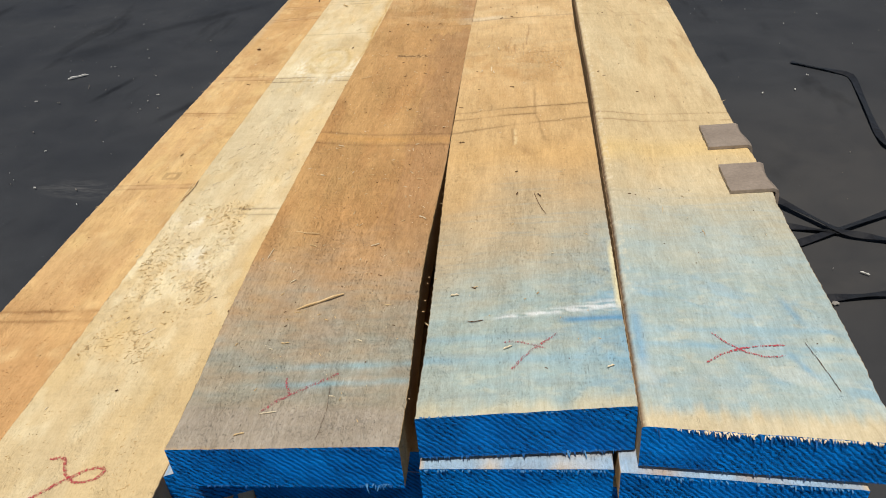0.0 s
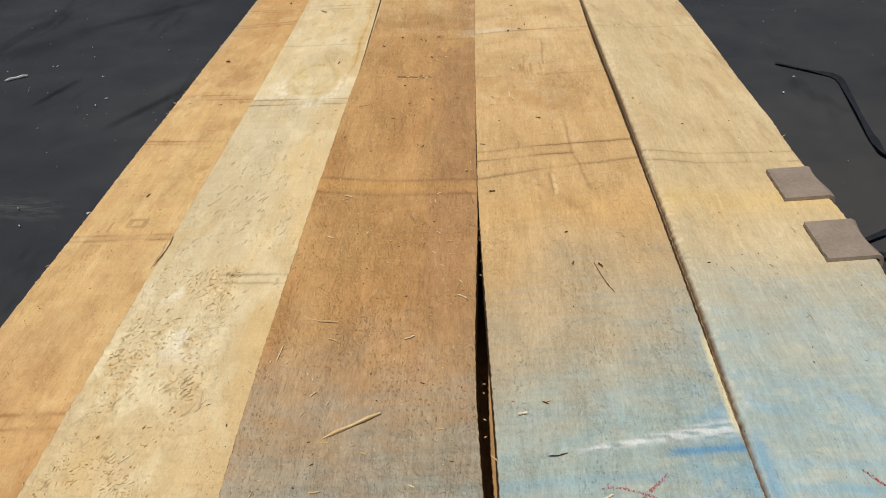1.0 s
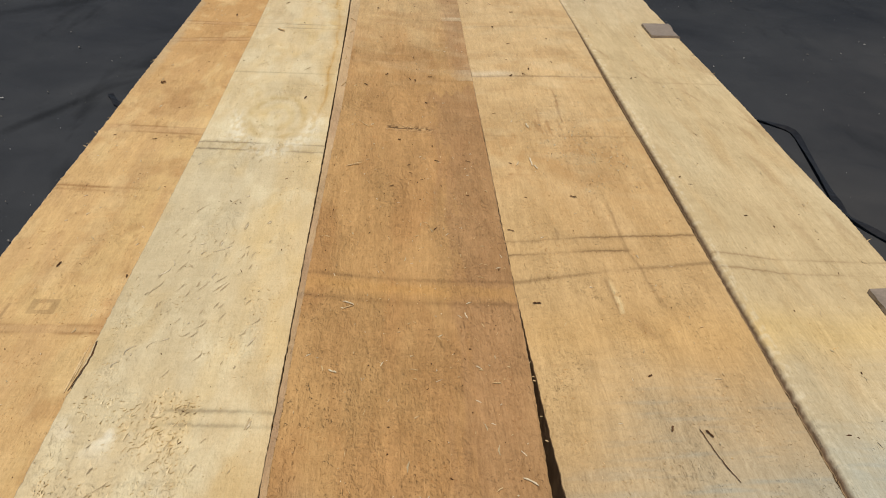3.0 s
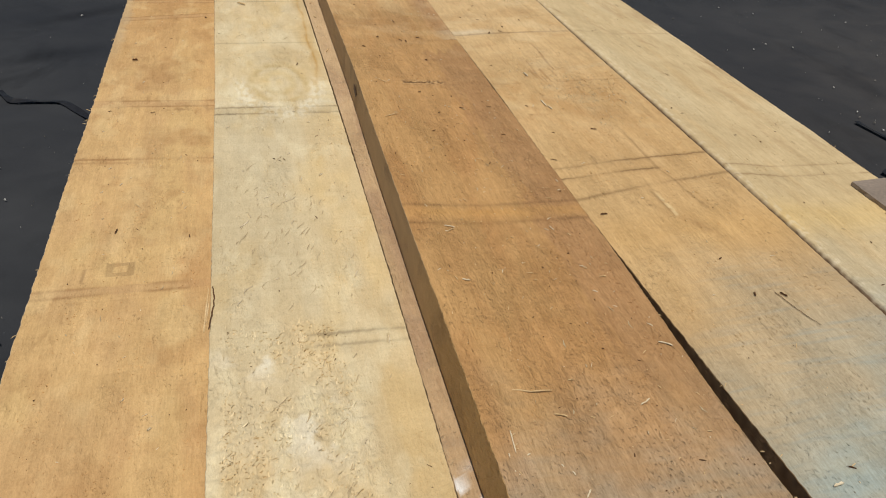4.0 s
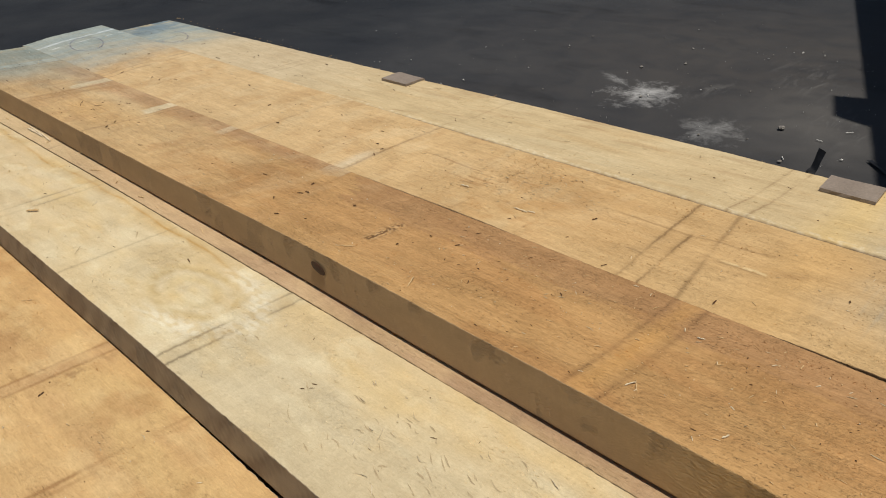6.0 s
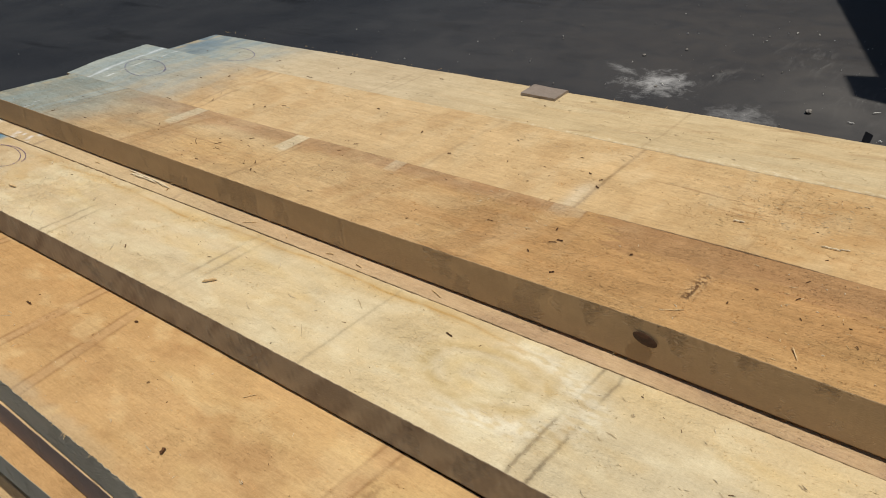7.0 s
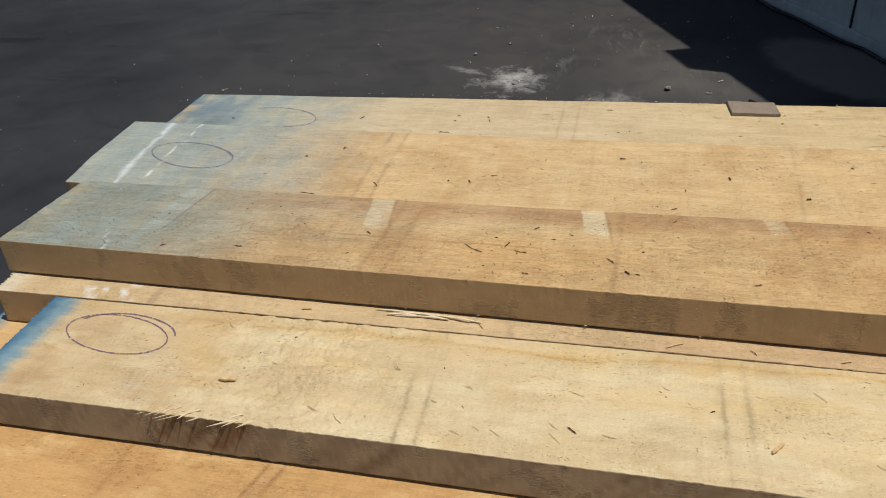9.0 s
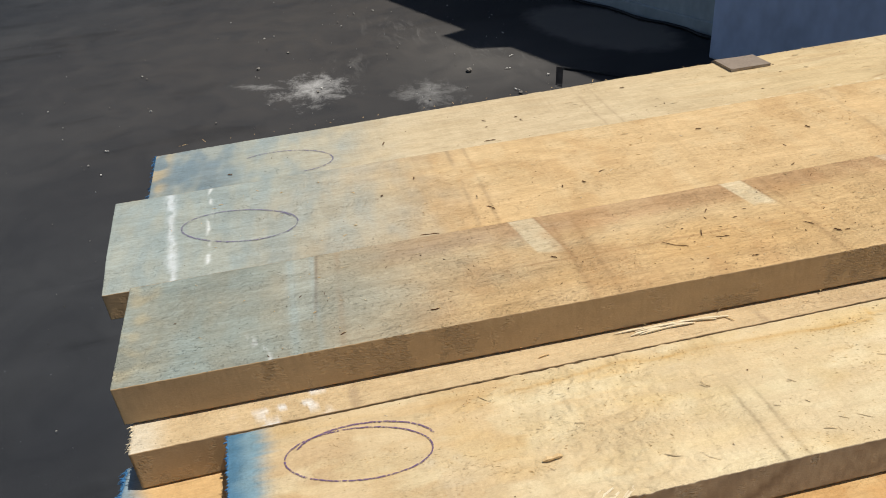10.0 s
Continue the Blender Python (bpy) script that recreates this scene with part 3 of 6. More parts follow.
def tone_c(x, y):
    """The brown plank: greyed and blue near its near end, two browns along the middle, paler and blue at its far end."""
    c = np.broadcast_to(lin(201, 156, 98), (*x.shape, 3))
    c = lay(c, lin(214, 178, 124), ramp(y, 1.5, 2.3))
    c = lay(c, lin(214, 188, 144), 0.65 * ramp(y, 2.1, 2.9) * ramp(clouds(x * 9, y * 3, 7), 0.35, 0.65))
    c = lay(c, lin(190, 141, 86), 0.7 * ramp(clouds(x * 9, y * 2.2, 3), 0.4, 0.6) * (1 - ramp(y, 1.7, 2.2)))
    # the damp inner side: a ragged far rim with fingers along the grain, breaking into streaks on its outer side
    rim = 1.585 + 0.05 * ramp(x, -0.06, -0.015) + 0.055 * (grain(x * 75, 0 * y, 6) - 0.5) + 0.02 * (grain(x * 190, 0 * y, 7) - 0.5)
    outer = -0.098 - 0.020 * ramp(y, 1.47, 1.56) + 0.035 * (clouds(y * 5, 0 * y, 5, 2) - 0.5) + 0.05 * (grain(x * 90, y * 9, 9) - 0.5)
    damp = (1 - ramp(y, rim - 0.006, rim + 0.008)) * (0.65 * ramp(x - outer, -0.012, 0.014) + 0.35 * ramp(x, -0.16, -0.05)) * ramp(y, 0.25, 0.6)
    c = lay(c, lin(208, 164, 106), 0.5 * (1 - damp) * ramp(y, 1.0, 1.4) * (1 - ramp(y, 1.6, 1.9)))
    c = lay(c, lin(181, 138, 92), 0.76 * damp)
    band = ramp(x + 0.018 * ramp(y, 1.9, 2.7) + 0.016 * (clouds(y * 5, x * 4, 9) - 0.5), -0.080, -0.036) * ramp(y, 1.67, 1.73) * (1 - ramp(y, 3.05, 3.2))
    c = lay(c, lin(216, 172, 110), 0.45 * ramp(y, 2.2, 2.6) * (1 - ramp(y, 3.0, 3.2)) * (1 - ramp(x, -0.14, -0.09)))
    c = lay(c, lin(172, 131, 95), 0.58 * band * (0.75 + 0.5 * (clouds(x * 20, y * 6, 4) - 0.3)))
    c = lay(c, lin(224, 194, 142), 0.3 * ramp(y, 1.7, 2.0) * (1 - ramp(y, 2.7, 3.0)) * line(x, -0.12, 0.03) * ramp(clouds(x * 14, y * 5, 88), 0.35, 0.65))
    # stickers' ghosts: pale squares beside the seam
    for at, w, reach, force in ((1.70, 0.035, 0.04, 0.4), (2.125, 0.018, 0.048, 0.6), (2.437, 0.022, 0.100, 1.1), (2.84, 0.024, 0.13, 0.85)):
        slid = y - 0.15 * (x + 0.06)
        box = ramp(slid, at - w - 0.002, at - w + 0.003) * (1 - ramp(slid, at + w - 0.003, at + w + 0.002)) * ramp(x + 0.03 * (grain(x * 30, y * 30, 4) - 0.5), -reach - 0.012, -reach + 0.008)
        c = lay(c, lin(230, 210, 168), force * box * (0.55 + 0.6 * clouds(x * 40, y * 30, 2)))
        c = lay(c, lin(150, 112, 74), 0.45 * line(slid, at - w, 0.003) * ramp(x, -reach - 0.1, -reach + 0.03))
    c = lay(c, lin(208, 158, 92), 0.55 * line(y + 0.02 * x, 0.875, 0.017) * (0.5 + grain(x * 25, y * 40, 8)))
    c = lay(c, lin(120, 85, 52), 0.38 * (line(y, 0.903, 0.005) + line(y, 0.851, 0.005)) * (0.4 + grain(x * 14, y * 9, 1)))
    grey = (1 - ramp(y + 0.22 * (clouds(x * 6, y * 4, 11) - 0.5), 0.10, 0.54))
    c = lay(c, lin(166, 156, 132), 0.88 * grey)
    blue = grey * ramp(clouds(x * 9, y * 16, 12), 0.42, 0.68) * ramp(y, 0.06, 0.11)
    c = lay(c, lin(160, 168, 150), 0.35 * grey * ramp(clouds(x * 16, y * 30, 10), 0.3, 0.7) * ramp(y, 0.07, 0.11))
    c = lay(c, lin(148, 170, 166), 0.22 * blue)
    c = lay(c, lin(140, 136, 118), 0.40 * grey * ramp(clouds(x * 7, y * 75, 92), 0.45, 0.75))
    c = lay(c, lin(186, 170, 140), 0.40 * grey * ramp(clouds(x * 8, y * 60, 93), 0.50, 0.78))
    c = lay(c, lin(142, 176, 178), 0.8 * (line(y - 0.06 * (x + 0.3), 0.112, 0.006) + 0.8 * line(y - 0.06 * (x + 0.3), 0.147, 0.007)) * (0.25 + grain(x * 20, y * 50, 13)) * ramp(x, -0.30, -0.1))
    c = lay(c, lin(174, 160, 140), 0.6 * (1 - ramp(y + 0.02 * grain(x * 30, y, 3), 0.075, 0.1)))
    c = lay(c, lin(206, 170, 120), 0.8 * (1 - ramp(y + 0.006 * grain(x * 90, y, 3), 0.003, 0.012)))
    far = ramp(y + 0.35 * (clouds(x * 5, y * 3, 14) - 0.5), 2.70, 3.4)
    c = lay(c, lin(149, 154, 139), 0.9 * far)
    c = lay(c, lin(144, 161, 155), 0.45 * far * ramp(clouds(x * 7, y * 12, 15), 0.3, 0.72) * ramp(y, 3.1, 3.45))
    collar = ramp(y + 0.05 * (x + 0.12), 3.221, 3.226) * (1 - ramp(y, 3.25, 3.29)) * ramp(x + 0.02 * (grain(y * 60, x * 30, 89) - 0.5), -0.21, -0.19)
    c = lay(c, lin(172, 178, 164), 0.45 * collar)
    c = lay(c, lin(124, 104, 84), 0.55 * line(y + 0.05 * (x + 0.12), 3.221, 0.0025) * ramp(x, -0.21, -0.19))
    c = lay(c, lin(236, 234, 224), 0.5 * line(y - 0.5 * (x + 0.27), 3.30, 0.006) * ramp(grain(x * 40, y * 120, 90), 0.5, 0.7) * (1 - ramp(x, -0.25, -0.2)))
    c = lay(c, lin(140, 100, 62), 0.4 * line(x + 0.006 * (clouds(y * 6, 0 * y, 91) - 0.5), -0.164, 0.0022) * ramp(y, 2.45, 2.55) * (1 - ramp(y, 2.85, 2.95)))
    c = lay(c, lin(206, 186, 140), 0.35 * ramp(y, 3.44, 3.5) * ramp(grain(x * 30, y * 30, 16), 0.4, 0.8))
    c = lay(c, lin(160, 180, 178), 0.28 * (line(y - 0.02 * x, 3.262, 0.008) + 0.7 * line(y - 0.02 * x, 3.225, 0.005)) * (0.4 + 0.8 * grain(x * 16, y * 9, 8)))
    for at, force in ((2.80, 0.35), (2.76, 0.3), (2.39, 0.3), (3.18, 0.25)):
        c = lay(c, lin(150, 116, 80), force * sticker(x, y, at, -0.03, 8, 0.0, 0.004))
    # torn scar
    scar = line(y + 0.35 * (x + 0.16) ** 2 + 0.02 * (x + 0.15), 1.405, 0.011) * ramp(x, -0.205, -0.19) * (1 - ramp(x, -0.12, -0.1))
    c = lay(c, lin(216, 178, 124), 0.8 * scar * ramp(grain(x * 150, y * 150, 17), 0.4, 0.65))
    c = lay(c, lin(96, 62, 34), 0.9 * scar * ramp(grain(x * 150, y * 170, 18), 0.46, 0.58))
    arcs = np.sin(6.283 * (y * 30 + 420 * (x + 0.13) ** 2 + 1.6 * clouds(x * 9, y * 4, 98)))
    c = c * (1 + 0.035 * arcs * (1 - ramp(np.abs(x + 0.13), 0.05, 0.11)) * (1 - ramp(y, 0.7, 1.3)))[..., None]
    bands = ramp(y, 1.3, 1.8) * (1 - ramp(y, 2.9, 3.2))
    c = lay(c, lin(184, 140, 90), 0.35 * bands * ramp(clouds(x * 5, y * 8, 181), 0.48, 0.68))
    c = lay(c, lin(222, 190, 138), 0.28 * bands * ramp(clouds(x * 6, y * 10, 182), 0.5, 0.72))
    return c * (0.93 + 0.14 * clouds(x * 60, y * 4, 19))[..., None]


def tone_d(x, y):
    """The tan plank beside it: heavy blue overspray near, an orange cast past it, sticker lines, blue again at the far end."""
    c = np.broadcast_to(lin(212, 174, 118), (*x.shape, 3))
    c = lay(c, lin(206, 166, 110), 0.5 * ramp(clouds(x * 6, y * 2, 21), 0.42, 0.65))
    c = lay(c, lin(218, 190, 142), 0.55 * ramp(y, 2.3, 3.0) * ramp(clouds(x * 8, y * 4, 28), 0.3, 0.6))
    c = lay(c, lin(226, 188, 132), 0.6 * ramp(clouds(x * 11, y * 3, 22), 0.52, 0.75))
    c = lay(c, lin(218, 174, 110), 0.55 * line(y + 0.03 * (clouds(x * 9, y, 23) - 0.5), 0.79, 0.055) + 0.5 * line(y + 0.08 * (clouds(x * 9, y * 4, 23) - 0.5), 2.97, 0.06))
    c = lay(c, lin(226, 192, 138), 0.5 * ramp(y, 1.2, 1.7) * (1 - ramp(y, 2.5, 2.9)))
    dark = lin(128, 98, 62)
    for at, slope, w, force in ((1.012, 0.045, 0.004, 0.6), (1.703, -0.01, 0.005, 0.45), (1.38, 0.0, 0.004, 0.25), (2.92, 0.0, 0.005, 0.75), (2.884, 0.0, 0.005, 0.75), (2.46, 0.0, 0.005, 0.25), (2.08, -0.06, 0.006, 0.3)):
        c = lay(c, dark, 1.2 * force * sticker(x, y, at, slope, 24, 0.0, 0.0034 if at > 1.5 else 0.002))
    c = lay(c, dark, 0.8 * sticker(x, y, 0.976, 0.03, 24, 0.0, 0.0022) * (1 - ramp(x, 0.16, 0.19)))
    c = lay(c, dark, 0.5 * sticker(x, y, 0.908, 0.14, 29, 0.0, 0.0034))
    bent = x - 0.172 - 0.010 * ramp(-y, -0.99, -0.92) - 0.008 * ramp(-y, -0.92, -0.84)
    c = lay(c, dark, 0.55 * line(bent, 0.0, 0.0028) * ramp(y, 0.835, 0.85) * (1 - ramp(y, 1.10, 1.15)) * (0.5 + 0.7 * grain(y * 60, x * 9, 120)))
    c = lay(c, dark, 0.6 * line(x, 0.0735, 0.0022) * ramp(y, 1.012, 1.016) * (1 - ramp(y, 1.04, 1.055)))
    c = lay(c, lin(236, 208, 152), 0.8 * line(x - 0.04 * (0.87 - y), 0.129, 0.0035) * ramp(y, 0.82, 0.83) * (1 - ramp(y, 0.87, 0.92)) * ramp(grain(x * 150, y * 60, 121), 0.3, 0.5))
    c = lay(c, dark, 0.6 * line(x - 0.04 * (0.87 - y), 0.1235, 0.0022) * ramp(y, 0.82, 0.85) * (1 - ramp(y, 0.90, 0.92)))
    c = lay(c, lin(150, 112, 70), 0.40 * line(x + 0.5 * (y - 0.80), 0.150, 0.011) * line(y, 0.80, 0.03))
    split = ramp(clouds(x * 30, y * 3.2, 122, 2), 0.62, 0.68) * ramp(grain(x * 170, y * 9, 123), 0.60, 0.70)
    c = lay(c, lin(156, 116, 72), 0.5 * split * ramp(y, 1.1, 1.25) * (1 - ramp(y, 1.6, 1.68)) * ramp(x, 0.03, 0.07))
    c = lay(c, lin(196, 148, 90), 0.35 * line(y, 1.30, 0.17) * ramp(clouds(x * 20, y * 14, 124), 0.45, 0.62))
    c = lay(c, lin(224, 205, 168), 0.6 * line(y, 1.72, 0.02) * (1 - ramp(x, 0.06, 0.12)))
    c = lay(c, lin(216, 184, 134), 0.6 * ramp(y, 1.6, 2.4))
    c = lay(c, lin(214, 168, 104), 0.4 * line(y + 0.2 * (clouds(x * 7, y * 4, 190) - 0.5), 2.99, 0.12) * (1 - ramp(x, 0.2, 0.3)))
    fade = 1 - ramp(y + 0.3 * (clouds(x * 5, y * 4, 25) - 0.5) - 0.3 * (x - 0.15), 0.34, 0.78)
    c = lay(c, lin(182, 170, 140), 0.85 * fade)
    close = 1 - ramp(y + 0.2 * (clouds(x * 7, y * 5, 20) - 0.5) - 0.5 * (x - 0.15), 0.22, 0.54)
    c = lay(c, lin(166, 179, 166), close * (0.75 + 0.25 * ramp(clouds(x * 14, y * 26, 26), 0.3, 0.7)))
    c = lay(c, lin(150, 176, 176), 0.5 * close * ramp(clouds(x * 9, y * 24, 28) + 1.1 * (x - 0.18), 0.3, 0.8))
    c = lay(c, lin(112, 166, 192), 0.6 * close * ramp(x + 0.1 * clouds(y * 12, x * 8, 27), 0.2, 0.40) * ramp(clouds(x * 24, y * 30, 28), 0.3, 0.7))
    c = lay(c, lin(206, 200, 168), 0.35 * close * ramp(clouds(x * 24, y * 48, 38), 0.50, 0.78))
    c = lay(c, lin(150, 160, 150), 0.4 * fade * ramp(clouds(x * 8, y * 85, 39), 0.50, 0.78))
    c = lay(c, lin(232, 230, 220), 0.8 * line(y - 0.17 * (x - 0.11), 0.257, 0.005 + 0.007 * ramp(x, 0.15, 0.28)) * ramp(x, 0.09, 0.13) * ramp(grain(x * 45, y * 140, 29), 0.25, 0.6))
    c = lay(c, lin(84, 148, 186), 0.75 * line(y - 0.03 * x, 0.245, 0.006) * ramp(x, 0.19, 0.22))
    c = lay(c, lin(132, 172, 184), 0.45 * (line(y - 0.04 * x, 0.21, 0.008) + line(y - 0.02 * x, 0.165, 0.01)) * (0.3 + grain(x * 12, y * 30, 30)))
    c = lay(c, lin(216, 200, 158), 0.7 * (1 - ramp(y - 0.08 * x + 0.03 * clouds(x * 30, y * 8, 31), 0.075, 0.105)) * ramp(grain(x * 22, y * 20, 32), 0.1, 0.6))
    c = lay(c, lin(238, 222, 170), 0.9 * ramp(x - rim_d(y), -0.009, -0.004) * ramp(y, 0.26, 0.3) * (1 - ramp(y, 0.42, 0.47)))
    far = ramp(y + 0.3 * (clouds(x * 5, y * 3, 33) - 0.5), 2.82, 3.40)
    c = lay(c, lin(163, 170, 157), 0.9 * far)
    c = lay(c, lin(146, 163, 161), 0.5 * far * ramp(clouds(x * 6, y * 16, 34) + 0.35 * x, 0.32, 0.75))
    c = lay(c, lin(230, 232, 226), 0.6 * line(y - 0.1 * (x - 0.14) + 0.006 * (grain(x * 24, y * 9, 58) - 0.5), 3.474, 0.004 + 0.007 * grain(x * 19, 0 * y, 59)) * ramp(grain(x * 38, y * 110, 35), 0.05, 0.5))
    c = lay(c, lin(236, 236, 226), 0.75 * line(y - 0.03 * x, 3.402, 0.004) * ramp(grain(x * 30, y * 60, 36), 0.45, 0.7))
    bands = ramp(y, 0.9, 1.4) * (1 - ramp(y, 2.9, 3.2))
    c = lay(c, lin(196, 154, 100), 0.3 * bands * ramp(clouds(x * 5, y * 8, 183), 0.5, 0.7))
    c = lay(c, lin(228, 202, 154), 0.3 * bands * ramp(clouds(x * 6, y * 10, 184), 0.5, 0.7))
    return c * (0.93 + 0.14 * clouds(x * 60, y * 4, 37))[..., None]


def tone_e(x, y):
    """The pale outer plank: blue at both ends, creamy between."""
    c = np.broadcast_to(lin(211, 185, 137), (*x.shape, 3))
    c = lay(c, lin(217, 194, 148), 0.7 * ramp(clouds(x * 6, y * 2, 41), 0.45, 0.68))
    c = lay(c, lin(208, 176, 124), 0.45 * ramp(clouds(x * 16, y * 3, 42), 0.55, 0.75))
    c = lay(c, lin(228, 192, 122), 0.6 * line(y, 0.80, 0.05))
    dark = lin(150, 120, 80)
    for at, slope, force in ((0.993, -0.03, 0.5), (0.955, -0.03, 0.5), (2.55, 0.0, 0.45), (2.512, 0.0, 0.45), (1.72, 0.0, 0.25)):
        c = lay(c, dark, 1.2 * force * sticker(x, y, at, slope, 43))
    ghosts = ramp(clouds(x * 26, y * 5 + x * 12, 33, 2), 0.60, 0.66) * ramp(x, 0.44, 0.50) * ramp(y, 0.95, 1.1) * (1 - ramp(y, 1.9, 2.2))
    c = lay(c, lin(172, 136, 92), 0.28 * ghosts)
    c = lay(c, lin(200, 166, 118), 0.18 * ramp(clouds(x * 34 + y * 5, y * 3, 34), 0.55, 0.70) * ramp(y, 0.9, 1.2) * (1 - ramp(y, 2.0, 2.4)))
    for k in range(9):
        c = lay(c, lin(150, 112, 70), 0.4 * line(x - 0.47 - 0.012 * k + 0.4 * (y - 1.9 + 0.1 * k), 0.0, 0.004) * line(y, 1.25 + 0.13 * k, 0.03))
    fade = 1 - ramp(y + 0.3 * (clouds(x * 5, y * 4, 44) - 0.5), 0.4, 0.86)
    c = lay(c, lin(190, 181, 152), 0.85 * fade)
    close = 1 - ramp(y + 0.24 * (clouds(x * 6, y * 5, 40) - 0.5), 0.26, 0.70)
    c = lay(c, lin(169, 182, 170), close * (0.78 + 0.22 * ramp(clouds(x * 12, y * 24, 45), 0.3, 0.7)))
    c = lay(c, lin(154, 182, 188), 0.4 * close * ramp(clouds(x * 9, y * 26, 39), 0.25, 0.8))
    c = lay(c, lin(120, 168, 190), 0.3 * close * ramp(clouds(x * 15 + y * 5, y * 22 + x * 9, 46), 0.56, 0.78))
    c = lay(c, lin(212, 204, 172), 0.35 * close * ramp(clouds(x * 24, y * 48, 38), 0.50, 0.78))
    c = lay(c, lin(168, 176, 166), 0.4 * fade * ramp(clouds(x * 8, y * 80, 30), 0.50, 0.78))
    c = lay(c, lin(104, 158, 186), 0.6 * line(x + 0.25 * (y - 0.276), 0.5255, 0.006) * line(y, 0.276, 0.028) * (0.4 + grain(x * 60, y * 60, 31)))
    c = lay(c, lin(104, 158, 186), 0.6 * line(x + 0.38 * (y - 0.16), 0.509, 0.005) * line(y, 0.16, 0.024) * (0.4 + grain(x * 60, y * 60, 32)))
    c = lay(c, lin(110, 160, 188), 0.55 * line(x, 0.306, 0.008) * ramp(y, 0.13, 0.18) * (1 - ramp(y, 0.25, 0.30)))
    c = lay(c, lin(132, 172, 186), 0.5 * (line(y + 0.03 * (x - 0.3), 0.238, 0.007) + line(y + 0.05 * (x - 0.3), 0.205, 0.006)) * (0.2 + grain(x * 9, y * 30, 47)))
    c = lay(c, lin(214, 208, 184), 0.35 * line(y, 0.14, 0.03) * ramp(grain(x * 25, y * 25, 48), 0.5, 0.75))
    c = lay(c, lin(222, 196, 146), 0.75 * (1 - ramp(y + 0.05 * (x - 0.3) + 0.05 * clouds(x * 45, y * 5, 49), 0.085, 0.125)))
    c = lay(c, lin(206, 186, 150), 0.6 * ramp(y, 1.9, 2.7))
    far = ramp(y + 0.3 * (clouds(x * 5, y * 3, 50) - 0.5), 2.88, 3.38)
    c = lay(c, lin(166, 171, 156), 0.85 * far)
    c = lay(c, lin(140, 157, 157), 0.6 * far * ramp(clouds(x * 6, y * 14, 51), 0.3, 0.72))
    c = lay(c, lin(108, 128, 136), 0.7 * ramp(y + 0.03 * clouds(x * 12, y * 12, 52), 3.35, 3.44) * (0.4 + 0.6 * ramp(clouds(x * 7, y * 14, 53), 0.3, 0.6)))
    c = lay(c, lin(205, 180, 130), 0.6 * ramp(y, 3.5, 3.54) * ramp(grain(x * 14, y * 20, 54), 0.35, 0.6))
    c = lay(c, lin(142, 116, 86), 0.95 * (1 - ramp(wane_of_e(x, y), 0.82, 0.98)))
    # lower half of the edge darkened in colour, as the gap's shadow line
    c = lay(c, lin(112, 88, 64), 0.8 * (1 - ramp(wane_of_e(x, y) + 0.2 * (grain(y * 60, x, 57) - 0.5), 0.4, 0.65)))
    c = lay(c, lin(236, 220, 182), 0.4 * line(wane_of_e(x, y), 1.0, 0.12) * ramp(clouds(y * 60, x * 90, 59), 0.45, 0.7) * ramp(y, 0.25, 0.4) * (x < edge_e(y) + 0.017))
    return c * (0.94 + 0.12 * clouds(x * 60, y * 4, 55))[..., None]


